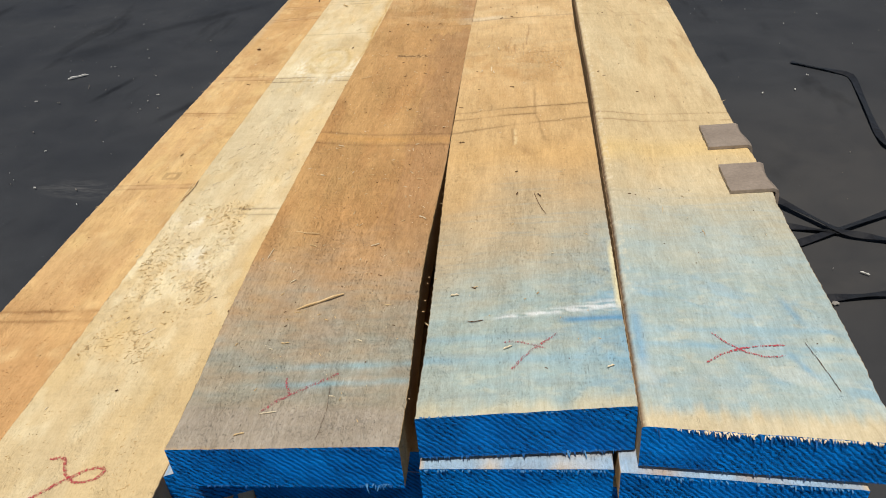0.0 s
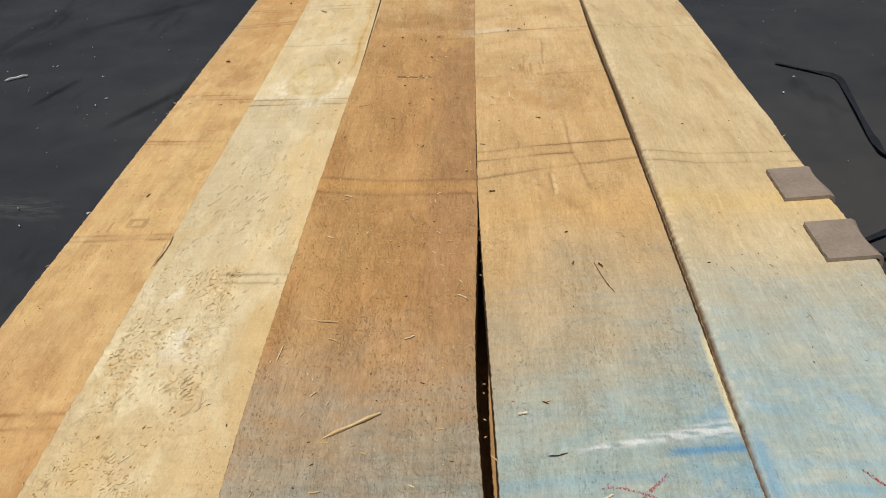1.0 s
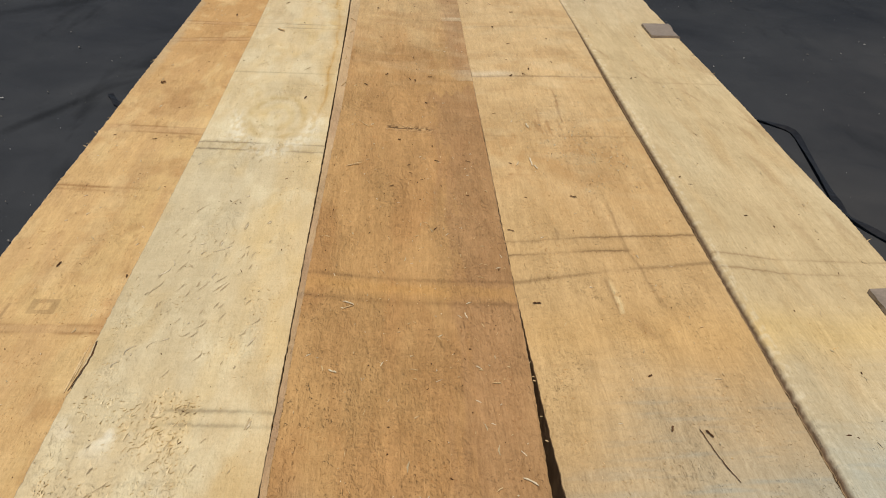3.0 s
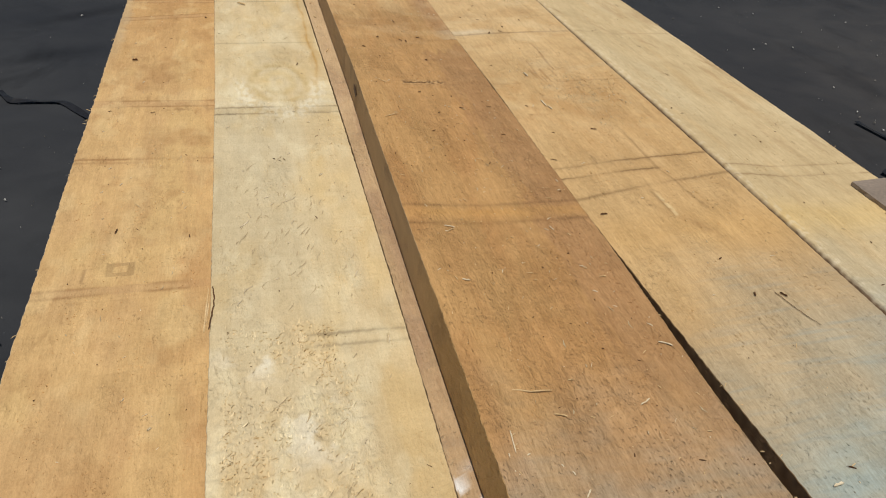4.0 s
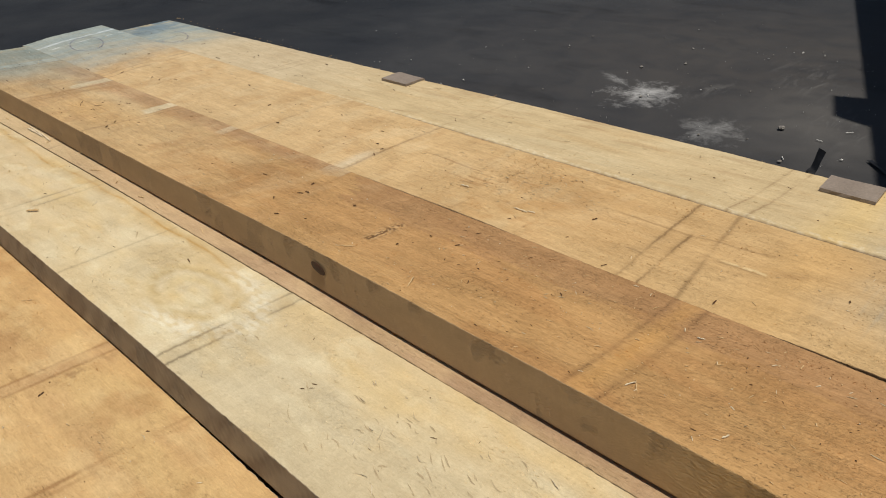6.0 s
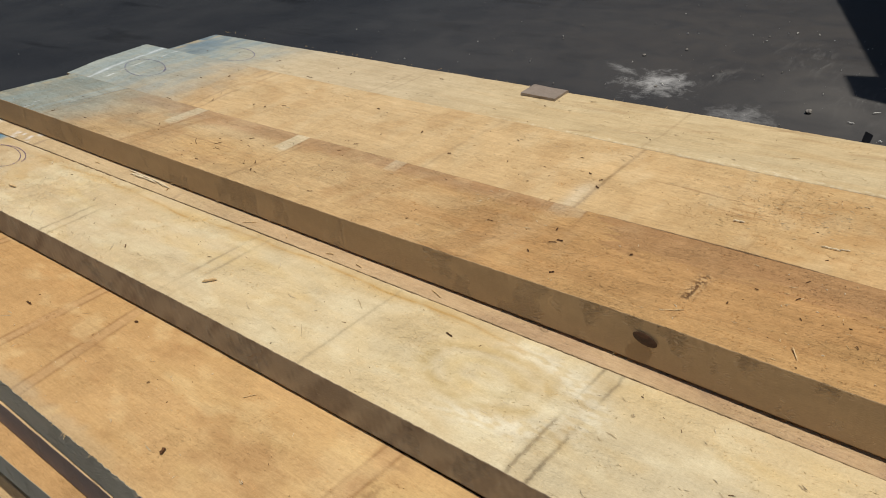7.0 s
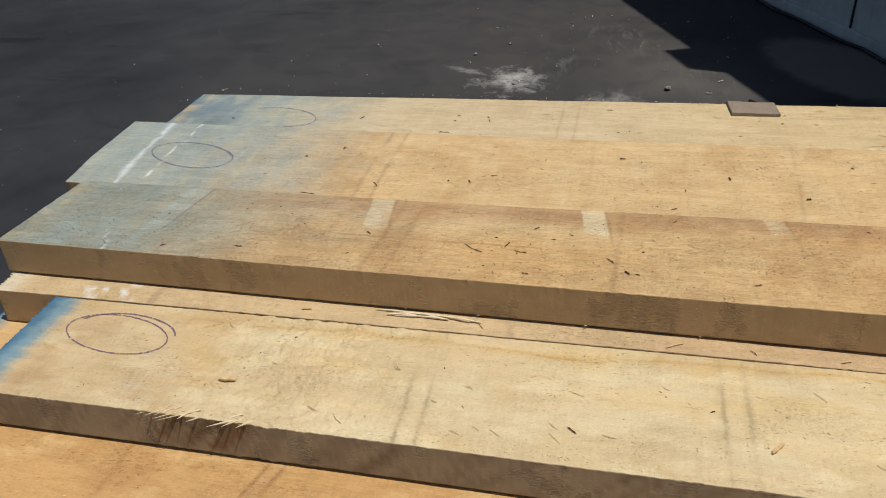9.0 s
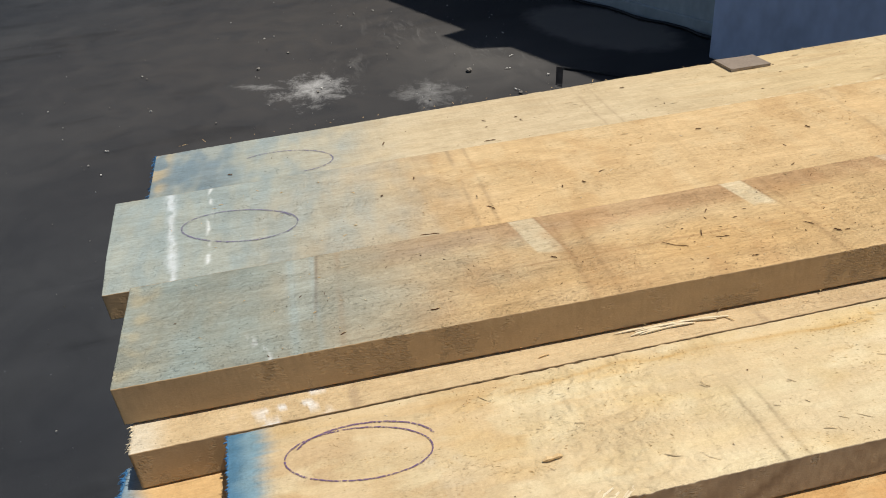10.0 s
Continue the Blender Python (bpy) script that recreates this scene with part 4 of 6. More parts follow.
def tone_b(x, y):
    """The pale lower plank: torn white grain, sticker lines, a resin streak along its inner edge, strong blue at the far end."""
    c = np.broadcast_to(lin(222, 197, 148), (*x.shape, 3))
    c = lay(c, lin(226, 206, 162), 0.8 * ramp(clouds(x * 7, y * 2.4, 61), 0.42, 0.62))
    c = lay(c, lin(226, 194, 132), 0.5 * ramp(clouds(x * 9, y * 3, 62), 0.5, 0.72))
    c = lay(c, lin(224, 194, 138), 0.6 * ramp(x + 0.03 * (clouds(y * 4, x * 6, 63) - 0.5), -0.40, -0.37) * (1 - ramp(y, 0.55, 0.8)))
    c = lay(c, lin(208, 180, 130), 0.55 * (1 - ramp(y, 0.2, 1.0)))
    c = lay(c, lin(210, 192, 152), 0.6 * (1 - ramp(x + 0.04 * (clouds(y * 5, x * 9, 168) - 0.5), -0.47, -0.39)) * ramp(y, 0.7, 0.9) * (1 - ramp(y, 1.4, 1.46)))
    white = ramp(clouds(x * 13, y * 7, 64), 0.48, 0.68)
    c = lay(c, lin(240, 224, 180), 0.55 * white * (line(y, 0.5, 0.3) * (1 - ramp(x, -0.42, -0.38)) + line(y, 2.86, 0.16) + line(y, 1.53, 0.1)))
    swirl = np.hypot((x + 0.44) / 0.075, (y - 1.60) / 0.14)
    c = lay(c, lin(196, 168, 112), 0.55 * line(swirl + 0.15 * (clouds(x * 24, y * 14, 174) - 0.5), 0.75, 0.10) * ramp(clouds(x * 30, y * 20, 175), 0.3, 0.6))
    c = lay(c, lin(214, 184, 118), 0.45 * np.exp(-swirl ** 2) * (0.5 + 0.5 * np.sin(16 * swirl + 2 * clouds(x * 20, y * 9, 65))))
    c = lay(c, lin(244, 232, 198), 0.75 * line(swirl + 0.12 * (clouds(x * 30, y * 20, 160) - 0.5), 1.15, 0.22) * (1 - ramp(y, 1.56, 1.66)) * ramp(grain(x * 90, y * 40, 161), 0.3, 0.6))
    c = lay(c, lin(246, 236, 206), 0.8 * ramp(clouds(x * 18, y * 15, 162), 0.47, 0.62) * np.maximum(line(y, 0.69, 0.035) * line(x, -0.52, 0.05), 0.8 * line(y, 0.55, 0.05) * line(x, -0.47, 0.05)))
    c = lay(c, lin(200, 178, 136), 0.45 * line(y + 0.03 * (x + 0.45), 1.452, 0.012))
    c = lay(c, lin(236, 222, 184), 0.45 * line(y, 1.487, 0.014) * (0.3 + grain(x * 25, y * 30, 66)))
    streak = -0.362 + 0.018 * (clouds(y * 2.6, 0 * y, 67) - 0.5) * 2 + 0.012 * (y < 2.4)
    res = (0.5 * line(x, streak, 0.008 + 0.012 * grain(y * 7, 0 * y, 68)) + 0.7 * line(x, streak + 0.012 * (clouds(y * 9, 0 * y, 163, 2) - 0.5), 0.003)) * ramp(y, 1.5, 1.75) * (0.25 + clouds(x * 30, y * 12, 69))
    c = lay(c, lin(196, 150, 70), 0.75 * res)
    dark = lin(142, 124, 92)
    for at, slope, force, lo in ((0.722, -0.03, 0.5, -0.46), (0.698, -0.03, 0.4, -0.46), (1.468, -0.03, 0.6, -0.7), (1.437, -0.03, 0.65, -0.7), (2.238, 0.0, 0.45, -0.7), (2.205, 0, 0.35, -0.7), (2.675, 0.04, 0.5, -0.7), (2.645, 0.04, 0.5, -0.7), (1.86, 0.0, 0.3, -0.7), (3.1, 0.1, 0.25, -0.7)):
        c = lay(c, dark, 1.2 * force * sticker(x, y, at, slope, 70, -0.45, 0.0026) * ramp(x, lo - 0.02, lo + 0.02))
    c = lay(c, lin(214, 216, 206), 0.75 * np.exp(-((x + 0.535) / 0.035) ** 2 - ((y - 3.085) / 0.022) ** 2) * ramp(clouds(x * 25, y * 40, 164), 0.3, 0.55))
    c = lay(c, lin(198, 206, 196), 0.7 * line(y - 0.15 * (x + 0.45), 3.09, 0.022) * ramp(grain(x * 22, y * 22, 71), 0.4, 0.65) * (1 - ramp(x, -0.47, -0.42)))
    c = lay(c, lin(178, 128, 76), 0.7 * ramp(clouds(x * 14, y * 6, 72), 0.45, 0.6) * line(y, 3.25, 0.06))
    c = lay(c, lin(168, 116, 66), 0.7 * ramp(clouds(x * 40, y * 9, 169), 0.42, 0.62) * line(y, 3.28, 0.028) * (1 - ramp(x, -0.47, -0.40)))
    c = lay(c, lin(188, 136, 76), 0.6 * ramp(clouds(x * 18, y * 14, 170), 0.45, 0.6) * line(y, 3.245, 0.035) * line(x, -0.42, 0.025))
    c = lay(c, lin(212, 168, 104), 0.6 * ramp(clouds(x * 22, y * 7, 73), 0.5, 0.62) * line(y, 3.1, 0.22))
    c = lay(c, lin(216, 190, 146), 0.5 * ramp(y, 1.8, 2.5) * ramp(clouds(x * 16, y * 3, 79), 0.35, 0.6))
    c = lay(c, lin(206, 180, 136), 0.55 * ramp(y, 2.75, 3.1))
    blue = ramp(y + 0.03 * (clouds(x * 30, y * 4, 74) - 0.5) + 0.012 * (grain(x * 160, y * 3, 75) - 0.5), 3.295, 3.335)
    c = lay(c, lin(104, 150, 166), 0.85 * blue)
    c = lay(c, lin(56, 108, 136), 0.7 * blue * ramp(y + 0.03 * clouds(x * 30, y * 8, 76), 3.35, 3.375))
    c = lay(c, lin(214, 178, 112), 0.25 * ramp(clouds(x * 11, y * 5, 185), 0.56, 0.74) * (1 - blue))
    c = lay(c, lin(240, 224, 180), 0.3 * ramp(clouds(x * 16, y * 9, 186), 0.56, 0.74) * (1 - blue))
    return c * (0.94 + 0.12 * clouds(x * 60, y * 4, 77))[..., None]


def tone_a(x, y):
    """The orange lower plank, with sticker lines, knots and a greyed outer edge."""
    c = np.broadcast_to(lin(218, 178, 119), (*x.shape, 3))
    c = lay(c, lin(207, 167, 113), 0.6 * ramp(clouds(x * 11, y * 5, 81), 0.42, 0.62))
    c = lay(c, lin(224, 188, 126), 0.6 * ramp(clouds(x * 9, y * 3, 82), 0.52, 0.72))
    c = lay(c, lin(200, 148, 92), 0.6 * (1 - ramp(y, 0.3, 0.75)))
    c = lay(c, lin(205, 160, 102), 0.85 * ramp(y, 1.5, 2.6))
    dark = lin(150, 108, 64)
    for at, slope, force in ((1.40, -0.06, 0.55), (1.385, -0.06, 0.3), (0.47, 0.02, 0.6), (0.44, 0.02, 0.5), (3.08, 0.0, 0.4)):
        c = lay(c, dark, 1.2 * force * sticker(x, y, at, slope, 83, -0.73, 0.0036))
    for at, slope, w in ((0.962, 0.0, 0.010), (1.672, -0.05, 0.016), (2.447, 0.0, 0.012), (2.30, 0.15, 0.014), (2.875, -0.25, 0.012)):
        mid = y - at - slope * (x + 0.70)
        c = lay(c, lin(196, 156, 110), 0.45 * (np.abs(mid) < w) * (0.5 + 0.6 * clouds(x * 12, y * 50, 165)))
        c = lay(c, dark, 0.55 * (line(mid, w, 0.004) + line(mid, -w, 0.004)) * ramp(clouds(x * 9, y * 9 + at, 166), 0.25, 0.6))
    c = lay(c, lin(140, 104, 70), 0.5 * ramp(clouds(x * 60, y * 30, 167), 0.5, 0.66) * line(y, 1.64, 0.018) * line(x, -0.64, 0.06))
    square = (np.abs(np.maximum(np.abs(x + 0.735) / 0.016, np.abs(y - 1.017) / 0.014) - 1) < 0.35) | ((np.abs(x + 0.79) < 0.003) & (np.abs(y - 1.005) < 0.02))
    c = lay(c, lin(120, 92, 62), 0.33 * square)
    c = lay(c, lin(150, 108, 62), 0.3 * ramp(clouds(x * 70, y * 30, 84), 0.55, 0.8) * ramp(clouds(x * 5, y * 3, 86), 0.4, 0.6))
    for kx, ky, rx, ry in ((-0.758, 2.752, 0.019, 0.040), (-0.776, 2.812, 0.0085, 0.016)):
        d = np.hypot((x - kx - 0.12 * (y - ky)) / rx, (y - ky) / ry) + 0.35 * (clouds(x * 90, y * 50, 85) - 0.5)
        c = lay(c, lin(236, 198, 140), 0.6 * np.exp(-((d - 1.7) / 0.5) ** 2) * ramp(clouds(x * 30, y * 20, 191), 0.3, 0.55))
        c = lay(c, lin(190, 134, 78), 0.6 * (1 - ramp(d, 1.0, 1.6)))
        c = lay(c, lin(126, 90, 60), 0.85 * (1 - ramp(d, 0.80, 1.0)) * (0.7 + 0.4 * grain(x * 90, y * 50, 86)))
        c = lay(c, lin(72, 46, 28), 0.75 * line(d + 0.15 * (grain(x * 120, y * 90, 192) - 0.5), 0.86, 0.10) * ramp(clouds(x * 40, y * 30, 193), 0.35, 0.6))
        c = lay(c, lin(60, 36, 20), 0.6 * line(d, 0.45, 0.10) * ramp(grain(x * 80, y * 60, 194), 0.4, 0.7))
        c = lay(c, lin(176, 150, 118), 0.6 * np.exp(-(d / 0.4) ** 2))
    for kx, ky, r in ((-0.70, 2.11, 0.0025), (-0.68, 2.32, 0.0022), (-0.609, 2.289, 0.003)):
        d = np.hypot((x - kx) / r, (y - ky) / (r * 1.5))
        c = lay(c, lin(84, 54, 28), 0.85 * (1 - ramp(d, 0.65, 1.2)))
    c = lay(c, lin(186, 170, 136), 0.4 * (1 - ramp(x + 0.03 * clouds(y * 20, x * 8, 87), -0.822, -0.80)) * ramp(y, 1.8, 2.2))
    c = lay(c, lin(184, 138, 86), 0.4 * ramp(clouds(x * 9, y * 7, 187), 0.54, 0.74))
    c = lay(c, lin(230, 196, 138), 0.45 * ramp(clouds(x * 12, y * 8, 188), 0.54, 0.74))
    return c * (0.94 + 0.12 * clouds(x * 60, y * 4, 88))[..., None]


def tone_f(x, y):
    """The plank that shows as a strip under the brown one."""
    c = np.broadcast_to(lin(206, 174, 130), (*x.shape, 3))
    c = lay(c, lin(190, 157, 114), 0.8 * (1 - ramp(y, 0.9, 1.6)))
    c = lay(c, lin(176, 142, 108), 0.6 * ramp(clouds(x * 12, y * 4, 91), 0.42, 0.6) * (1 - ramp(y, 1.3, 2.2)))
    c = lay(c, lin(212, 186, 140), 0.7 * ramp(y + 0.5 * clouds(x * 20, y * 5, 92), 2.3, 3.0))
    c = lay(c, lin(244, 240, 228), ramp(grain(x * 60, y * 40, 93), 0.62, 0.75) * (line(y, 3.28, 0.05) + line(y, 0.43, 0.03)))
    c = lay(c, lin(140, 116, 92), 0.35 * ramp(grain(x * 10, y * 22, 94), 0.75, 0.9))
    c = lay(c, lin(150, 184, 206), 0.85 * (1 - ramp(y, 0.07, 0.10)) * ramp(grain(x * 26, y * 12, 96), 0.1, 0.5))
    c = lay(c, lin(226, 190, 130), 0.7 * (1 - ramp(y, 0.05, 0.08)) * ramp(grain(x * 60, y * 12, 97), 0.62, 0.8))
    c = lay(c, lin(226, 214, 186), 0.7 * ramp(y, 3.44, 3.49))
    return c * (0.92 + 0.16 * clouds(x * 60, y * 4, 95))[..., None]


def tone_k(x, y):
    c = lay(np.broadcast_to(lin(226, 190, 134), (*x.shape, 3)), lin(208, 164, 104), 0.5 * ramp(clouds(x * 8, y * 2, 98), 0.45, 0.65))
    c = lay(c, lin(110, 156, 176), 0.8 * ramp(y + 0.02 * grain(x * 40, y, 99), 3.50, 3.54))
    return c * (0.94 + 0.12 * clouds(x * 60, y * 4, 99))[..., None]


def tone_plain(main, seed):
    def tone(x, y):
        c = lay(np.broadcast_to(main, (*x.shape, 3)), main * 0.72, ramp(clouds(x * 8, y * 2, seed), 0.45, 0.65))
        return c * (0.9 + 0.2 * clouds(x * 60, y * 4, seed + 1))[..., None]
    return tone


TAN_SIDE = wood_side(lin(194, 162, 118), lin(172, 138, 98), 101, 0.2)
PALE_SIDE = wood_side(lin(184, 164, 132), lin(150, 134, 110), 111, 0.3)
GREY_SIDE = wood_side(lin(206, 194, 166), lin(158, 148, 126), 121)
LILAC_SIDE = wood_side(lin(166, 146, 130), lin(116, 100, 88), 126)
BROWN_SIDE = wood_side(lin(170, 140, 110), lin(120, 98, 84), 131)


def swirl_lift(x, y):
    """A low swell of torn grain round a hidden knot, and ragged tearing near the near end."""
    s = np.hypot((x + 0.44) / 0.075, (y - 1.60) / 0.14)
    tear = (line(y, 0.5, 0.25) * (1 - ramp(x, -0.42, -0.38)) + line(y, 2.86, 0.15)) * 0.009 * (clouds(x * 75, y * 48, 201) - 0.5)
    return tear + 0.0012 * np.exp(-s ** 2) * np.sin(14 * s)


def dip_c(x, y):
    """The brown plank is twisted: its inner edge sinks towards the far end, its outer edge stands up nearer by."""
    crown = ramp(y, 0.0, 0.5) * (1 - ramp(y, 1.2, 2.3))
    return -0.014 * (x + 0.29) / 0.28 * ramp(y, 0.9, 3.0) + 0.013 * np.clip((-x - 0.15) / 0.145, 0, 1.05) ** 1.3 * crown - 0.001 * ramp(x, -0.10, 0.0) * ramp(y, 0.05, 0.25) * (1 - ramp(y, 0.7, 1.15)) + 0.004 * (1 - ramp(y, 0.0, 0.1)) * ramp(x, -0.3, 0.0)


def rim_d(y):
    return 0.2885 + 0.0035 * ramp(y, 0.2, 0.9) + 0.009 * ramp(y, 1.5, 2.2) + 0.006 * ramp(y, 2.2, 3.2)


def cup_d(x, y):
    """The tan plank lies tilted, its outer edge up, and sinks a little towards the far end."""
    return (0.005 * (x - 0.04) / 0.25 + 0.004) - 0.005 * (1 - ramp(x, 0.0, 0.12)) * ramp(y, 0.1, 0.35) * (1 - ramp(y, 1.0, 1.4)) - 0.0135 * ramp(y, 1.0, 3.0) - 0.0075 * ramp(y, 1.3, 2.2) * (1 - ramp(x, -0.01, 0.12))


def edge_e(y):
    return 0.2898 + 0.0112 * y / 3.5 + 0.011 * np.sin(np.pi * np.clip(y / 3.5, 0, 1))


def wane_of_e(x, y):
    """0 on the outer plank's inner edge, 1 where its sawn face begins."""
    width = (0.0022 + 0.0012 * ramp(y, 0.08, 0.35) + 0.0016 * (clouds(y * 9, 0 * y, 58) - 0.5)) * (1 - 0.9 * ramp(y, 2.2, 2.9))
    return np.clip((x - edge_e(y)) / width, 0, 1)


def wane_e(x, y):
    """The outer plank's inner edge is waney: the tree's own rounded side under the bark."""
    bow = 0.010 * (1 - ramp(x - edge_e(y), 0.015, 0.12)) * ramp(y, 0.1, 0.6) * (1 - ramp(y, 1.8, 3.0))
    return bow - (0.002 + 0.004 * ramp(y, 0.06, 0.3)) * (1 - wane_of_e(x, y)) ** 1.1 * (1 - ramp(y, 2.4, 3.0))


def golden_side(x, y, z):
    """The brown plank's flanks, golden and rough along their near fifth."""
    c = TAN_SIDE(x, y, z)
    return lay(c, lin(212, 166, 98), 0.6 * (1 - ramp(y + 0.1 * (clouds(y * 9, z * 30, 6) - 0.5), 0.55, 0.9)))


def seam_shade_side(x, y, z):
    """The tan plank's flanks: the inner one's near third mottled and painted dark for the seam's shade."""
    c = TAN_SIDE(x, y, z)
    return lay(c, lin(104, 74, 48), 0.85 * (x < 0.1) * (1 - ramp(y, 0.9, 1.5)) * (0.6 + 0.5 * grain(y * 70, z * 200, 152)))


def scarred_side(x, y, z):
    """The cream plank's flank, with the bare brown scar where fibres tore away."""
    c = PALE_SIDE(x, y, z)
    lean = y + 0.9 * z
    for at, w, low in ((2.985, 0.010, 0.050), (2.935, 0.012, 0.055), (2.885, 0.017, 0.060)):
        streak = ramp(lean + 0.012 * (clouds(z * 60, y * 9, 150) - 0.5), at - w - 0.004, at - w + 0.003) * (1 - ramp(lean, at + w - 0.004, at + w + 0.004))
        c = lay(c, lin(138, 104, 70), 0.75 * streak * ramp(z, -low - 0.006, -low + 0.004))
    c = lay(c, lin(136, 116, 92), 0.4 * ramp(clouds(lean * 26, z * 9, 153), 0.48, 0.62))
    return lay(c, lin(120, 98, 76), 0.35 * ramp(grain(lean * 30, z * 10, 151), 0.6, 0.8))


def top_c(x, y):
    return T + dip_c(x, y)


def top_d(x, y):
    return T - 0.001 + cup_d(x, y)


def top_e(x, y):
    return T + 0.002 - 0.030 * (y - 0.04) / 3.51 + wane_e(x, y)


def top_a(x, y):
    return T - 2 * SKIN


def top_b(x, y):
    return T - SKIN + swirl_lift(x, y)


def resting(x, y, z):
    """The height of the plank's top under a loose piece that lies near height z."""
    if z > T - 0.05:
        return top_c(x, y) if x < 0.0 else top_d(x, y) if x < rim_d(y) else top_e(x, y)
    return z


# ---- the stack, upper courses ----
HIGH = dict(nx=100, ny=1900)
plank_c = plank("plank", "brown rough-sawn plank with a blue painted end on the stack", (-0.301, -0.285), (-0.004, -0.004), (0.003, 0.010), (3.514, 3.530), (T, T), 0.0728, tone_c, golden_side, material=PITTED, seed=1, rough=0.0008, kink=(0.004, 0.0), bow=(lambda y: -0.006 * ramp(y, 0.05, 0.3) * (1 - ramp(y, 1.0, 1.6)), lambda y: -0.0125 * ramp(y, 0.0, 0.42) + 0.0055 * ramp(y, 0.42, 0.8) + 0.004 * ramp(y, 1.3, 2.3)), heel=0.0045, lift=dip_c, follow=0.12, pits=lambda y: 1 - ramp(y + 0.1 * (clouds(y * 9, 0 * y, 6) - 0.5), 0.55, 0.85), **HIGH)
plank_d = plank("plank", "tan rough-sawn plank with blue overspray and a crayon cross", (0.0095, 0.0095), (0.0, 0.0), (0.058, 0.078), (3.578, 3.600), (T - 0.001, T - 0.001), 0.070, tone_d, seam_shade_side, seed=2, bow=(lambda y: -0.020 * ramp(y, 0.05, 1.0) + 0.002 * ramp(y, 1.4, 2.4), rim_d), lift=cup_d, follow=0.0, **HIGH)
plank_e = plank("plank", "pale rough-sawn outer plank with blue ends and a crayon cross", (0.2898, 0.301), (0.583, 0.572), (0.050, 0.027), (3.545, 3.556), (T + 0.002, T - 0.028), 0.070, tone_e, TAN_SIDE, material=FINE, seed=3, kink=(0.011, 0.013), bow=(None, lambda y: 0.007 * (clouds(y * 3.1, 0 * y, 171, 2) - 0.5) + 0.006 * (grain(y * 21, 0 * y, 172) - 0.6) * ramp(clouds(y * 2.3, 0 * y, 173, 2), 0.45, 0.6)), lift=wane_e, ragged=0.0022, **HIGH)
plank_b = plank("plank", "pale cream plank with torn grain and a blue far end", (-0.604, -0.588), (-0.3335, -0.3425), (-0.09, -0.09), (3.356, 3.369), (T - SKIN, T - SKIN), 0.070, tone_b, scarred_side, material=TORN, seed=4, heel=0.003, kink=(0.016, 0.012), lift=swirl_lift, **HIGH)
plank_a = plank("plank", "orange-tan plank with sticker lines, knots and a grey outer edge", (-0.874, -0.832), (-0.606, -0.545), (-0.05, -0.04), (3.42, 3.43), (T - 2 * SKIN, T - 2 * SKIN), 0.070, tone_a, GREY_SIDE, material=SMOOTH, seed=5, ragged=0.0022, pits=lambda y: 0.8 * ramp(y, 1.2, 2.0), **HIGH)
plank_f = plank("plank", "tan plank showing as a strip beneath the brown plank", (-0.3318, -0.3402), (-0.045, -0.055), (0.022, 0.13), (3.503, 3.505), (T - SKIN, T - SKIN), 0.070, tone_f, TAN_SIDE, nx=30, ny=900, seed=6, kink=(0.012, 0.0))
plank_g = plank("plank", "tan under plank with a bright blue painted end", (0.009, -0.02), (0.260, 0.25), (0.047, 0.052), (3.50, 3.50), (T - SKIN - 0.006, T - SKIN - 0.006), 0.064, tone_f, TAN_SIDE, nx=12, ny=200, seed=7)
plank_h = plank("plank", "tan under plank with a blue end and frayed edge", (0.268, 0.27), (0.560, 0.55), (0.045, 0.024), (3.49, 3.49), (T - SKIN - 0.003, T - SKIN - 0.030), 0.058, tone_f, TAN_SIDE, nx=12, ny=200, seed=8)
plank_k = plank("plank", "orange plank under the cream one with a frayed blue far end", (-0.54, -0.536), (-0.295, -0.290), (0.03, 0.02), (3.545, 3.532), (T - 2 * SKIN, T - 2 * SKIN), 0.070, tone_k, TAN_SIDE, nx=20, ny=500, seed=9)

# ---- the stack, lower courses ----
rnd = random.Random(31)
LOWER_SIDES = (LILAC_SIDE, GREY_SIDE, TAN_SIDE, PALE_SIDE, BROWN_SIDE)
LOWER_TONES = [tone_plain(lin(*c), 140 + 3 * k) for k, c in enumerate(((204, 160, 104), (190, 150, 104), (214, 180, 128)))]
LEFT_EDGES = (-0.863, -0.848, -0.846, -0.858, -0.876, -0.862, -0.872, -0.858, -0.866)
third = [(-0.27, 0.03), (0.035, 0.32), (0.325, 0.57)]
for a, b in third:
    plank("plank", "plain sawn plank inside the stack with a blue end", (a, a), (b, b), (0.16, 0.16), (3.5, 3.5), (T - 2 * SKIN - 0.028, T - 2 * SKIN - 0.028), 0.045, LOWER_TONES[0], TAN_SIDE, seed=rnd.randrange(99))
COURSES = 9
for course in range(COURSES):
    z = T - (3 + course) * SKIN - (0.09 if course >= 4 else 0.0)
    x = LEFT_EDGES[course]
    for k in range(5):
        w = 0.286 + rnd.uniform(-0.012, 0.006)
        dy = rnd.uniform(-0.02, 0.03)
        skew = (0.022 if course == 0 else -0.062) if k == 0 else rnd.uniform(-0.004, 0.004)
        plank("plank", "sawn plank in the lower stack with a blue painted end", (x, x + skew), (x + w, x + w + skew), (0.13 + dy, 0.13 + dy), (3.5 + dy, 3.5 + dy), (z, z), 0.070, LOWER_TONES[2 if course == 0 else rnd.randrange(3)], LOWER_SIDES[(course + k) % 5], nx=6, ny=90 if k in (0, 4) else 12, seed=rnd.randrange(99))
        x += w + 0.004


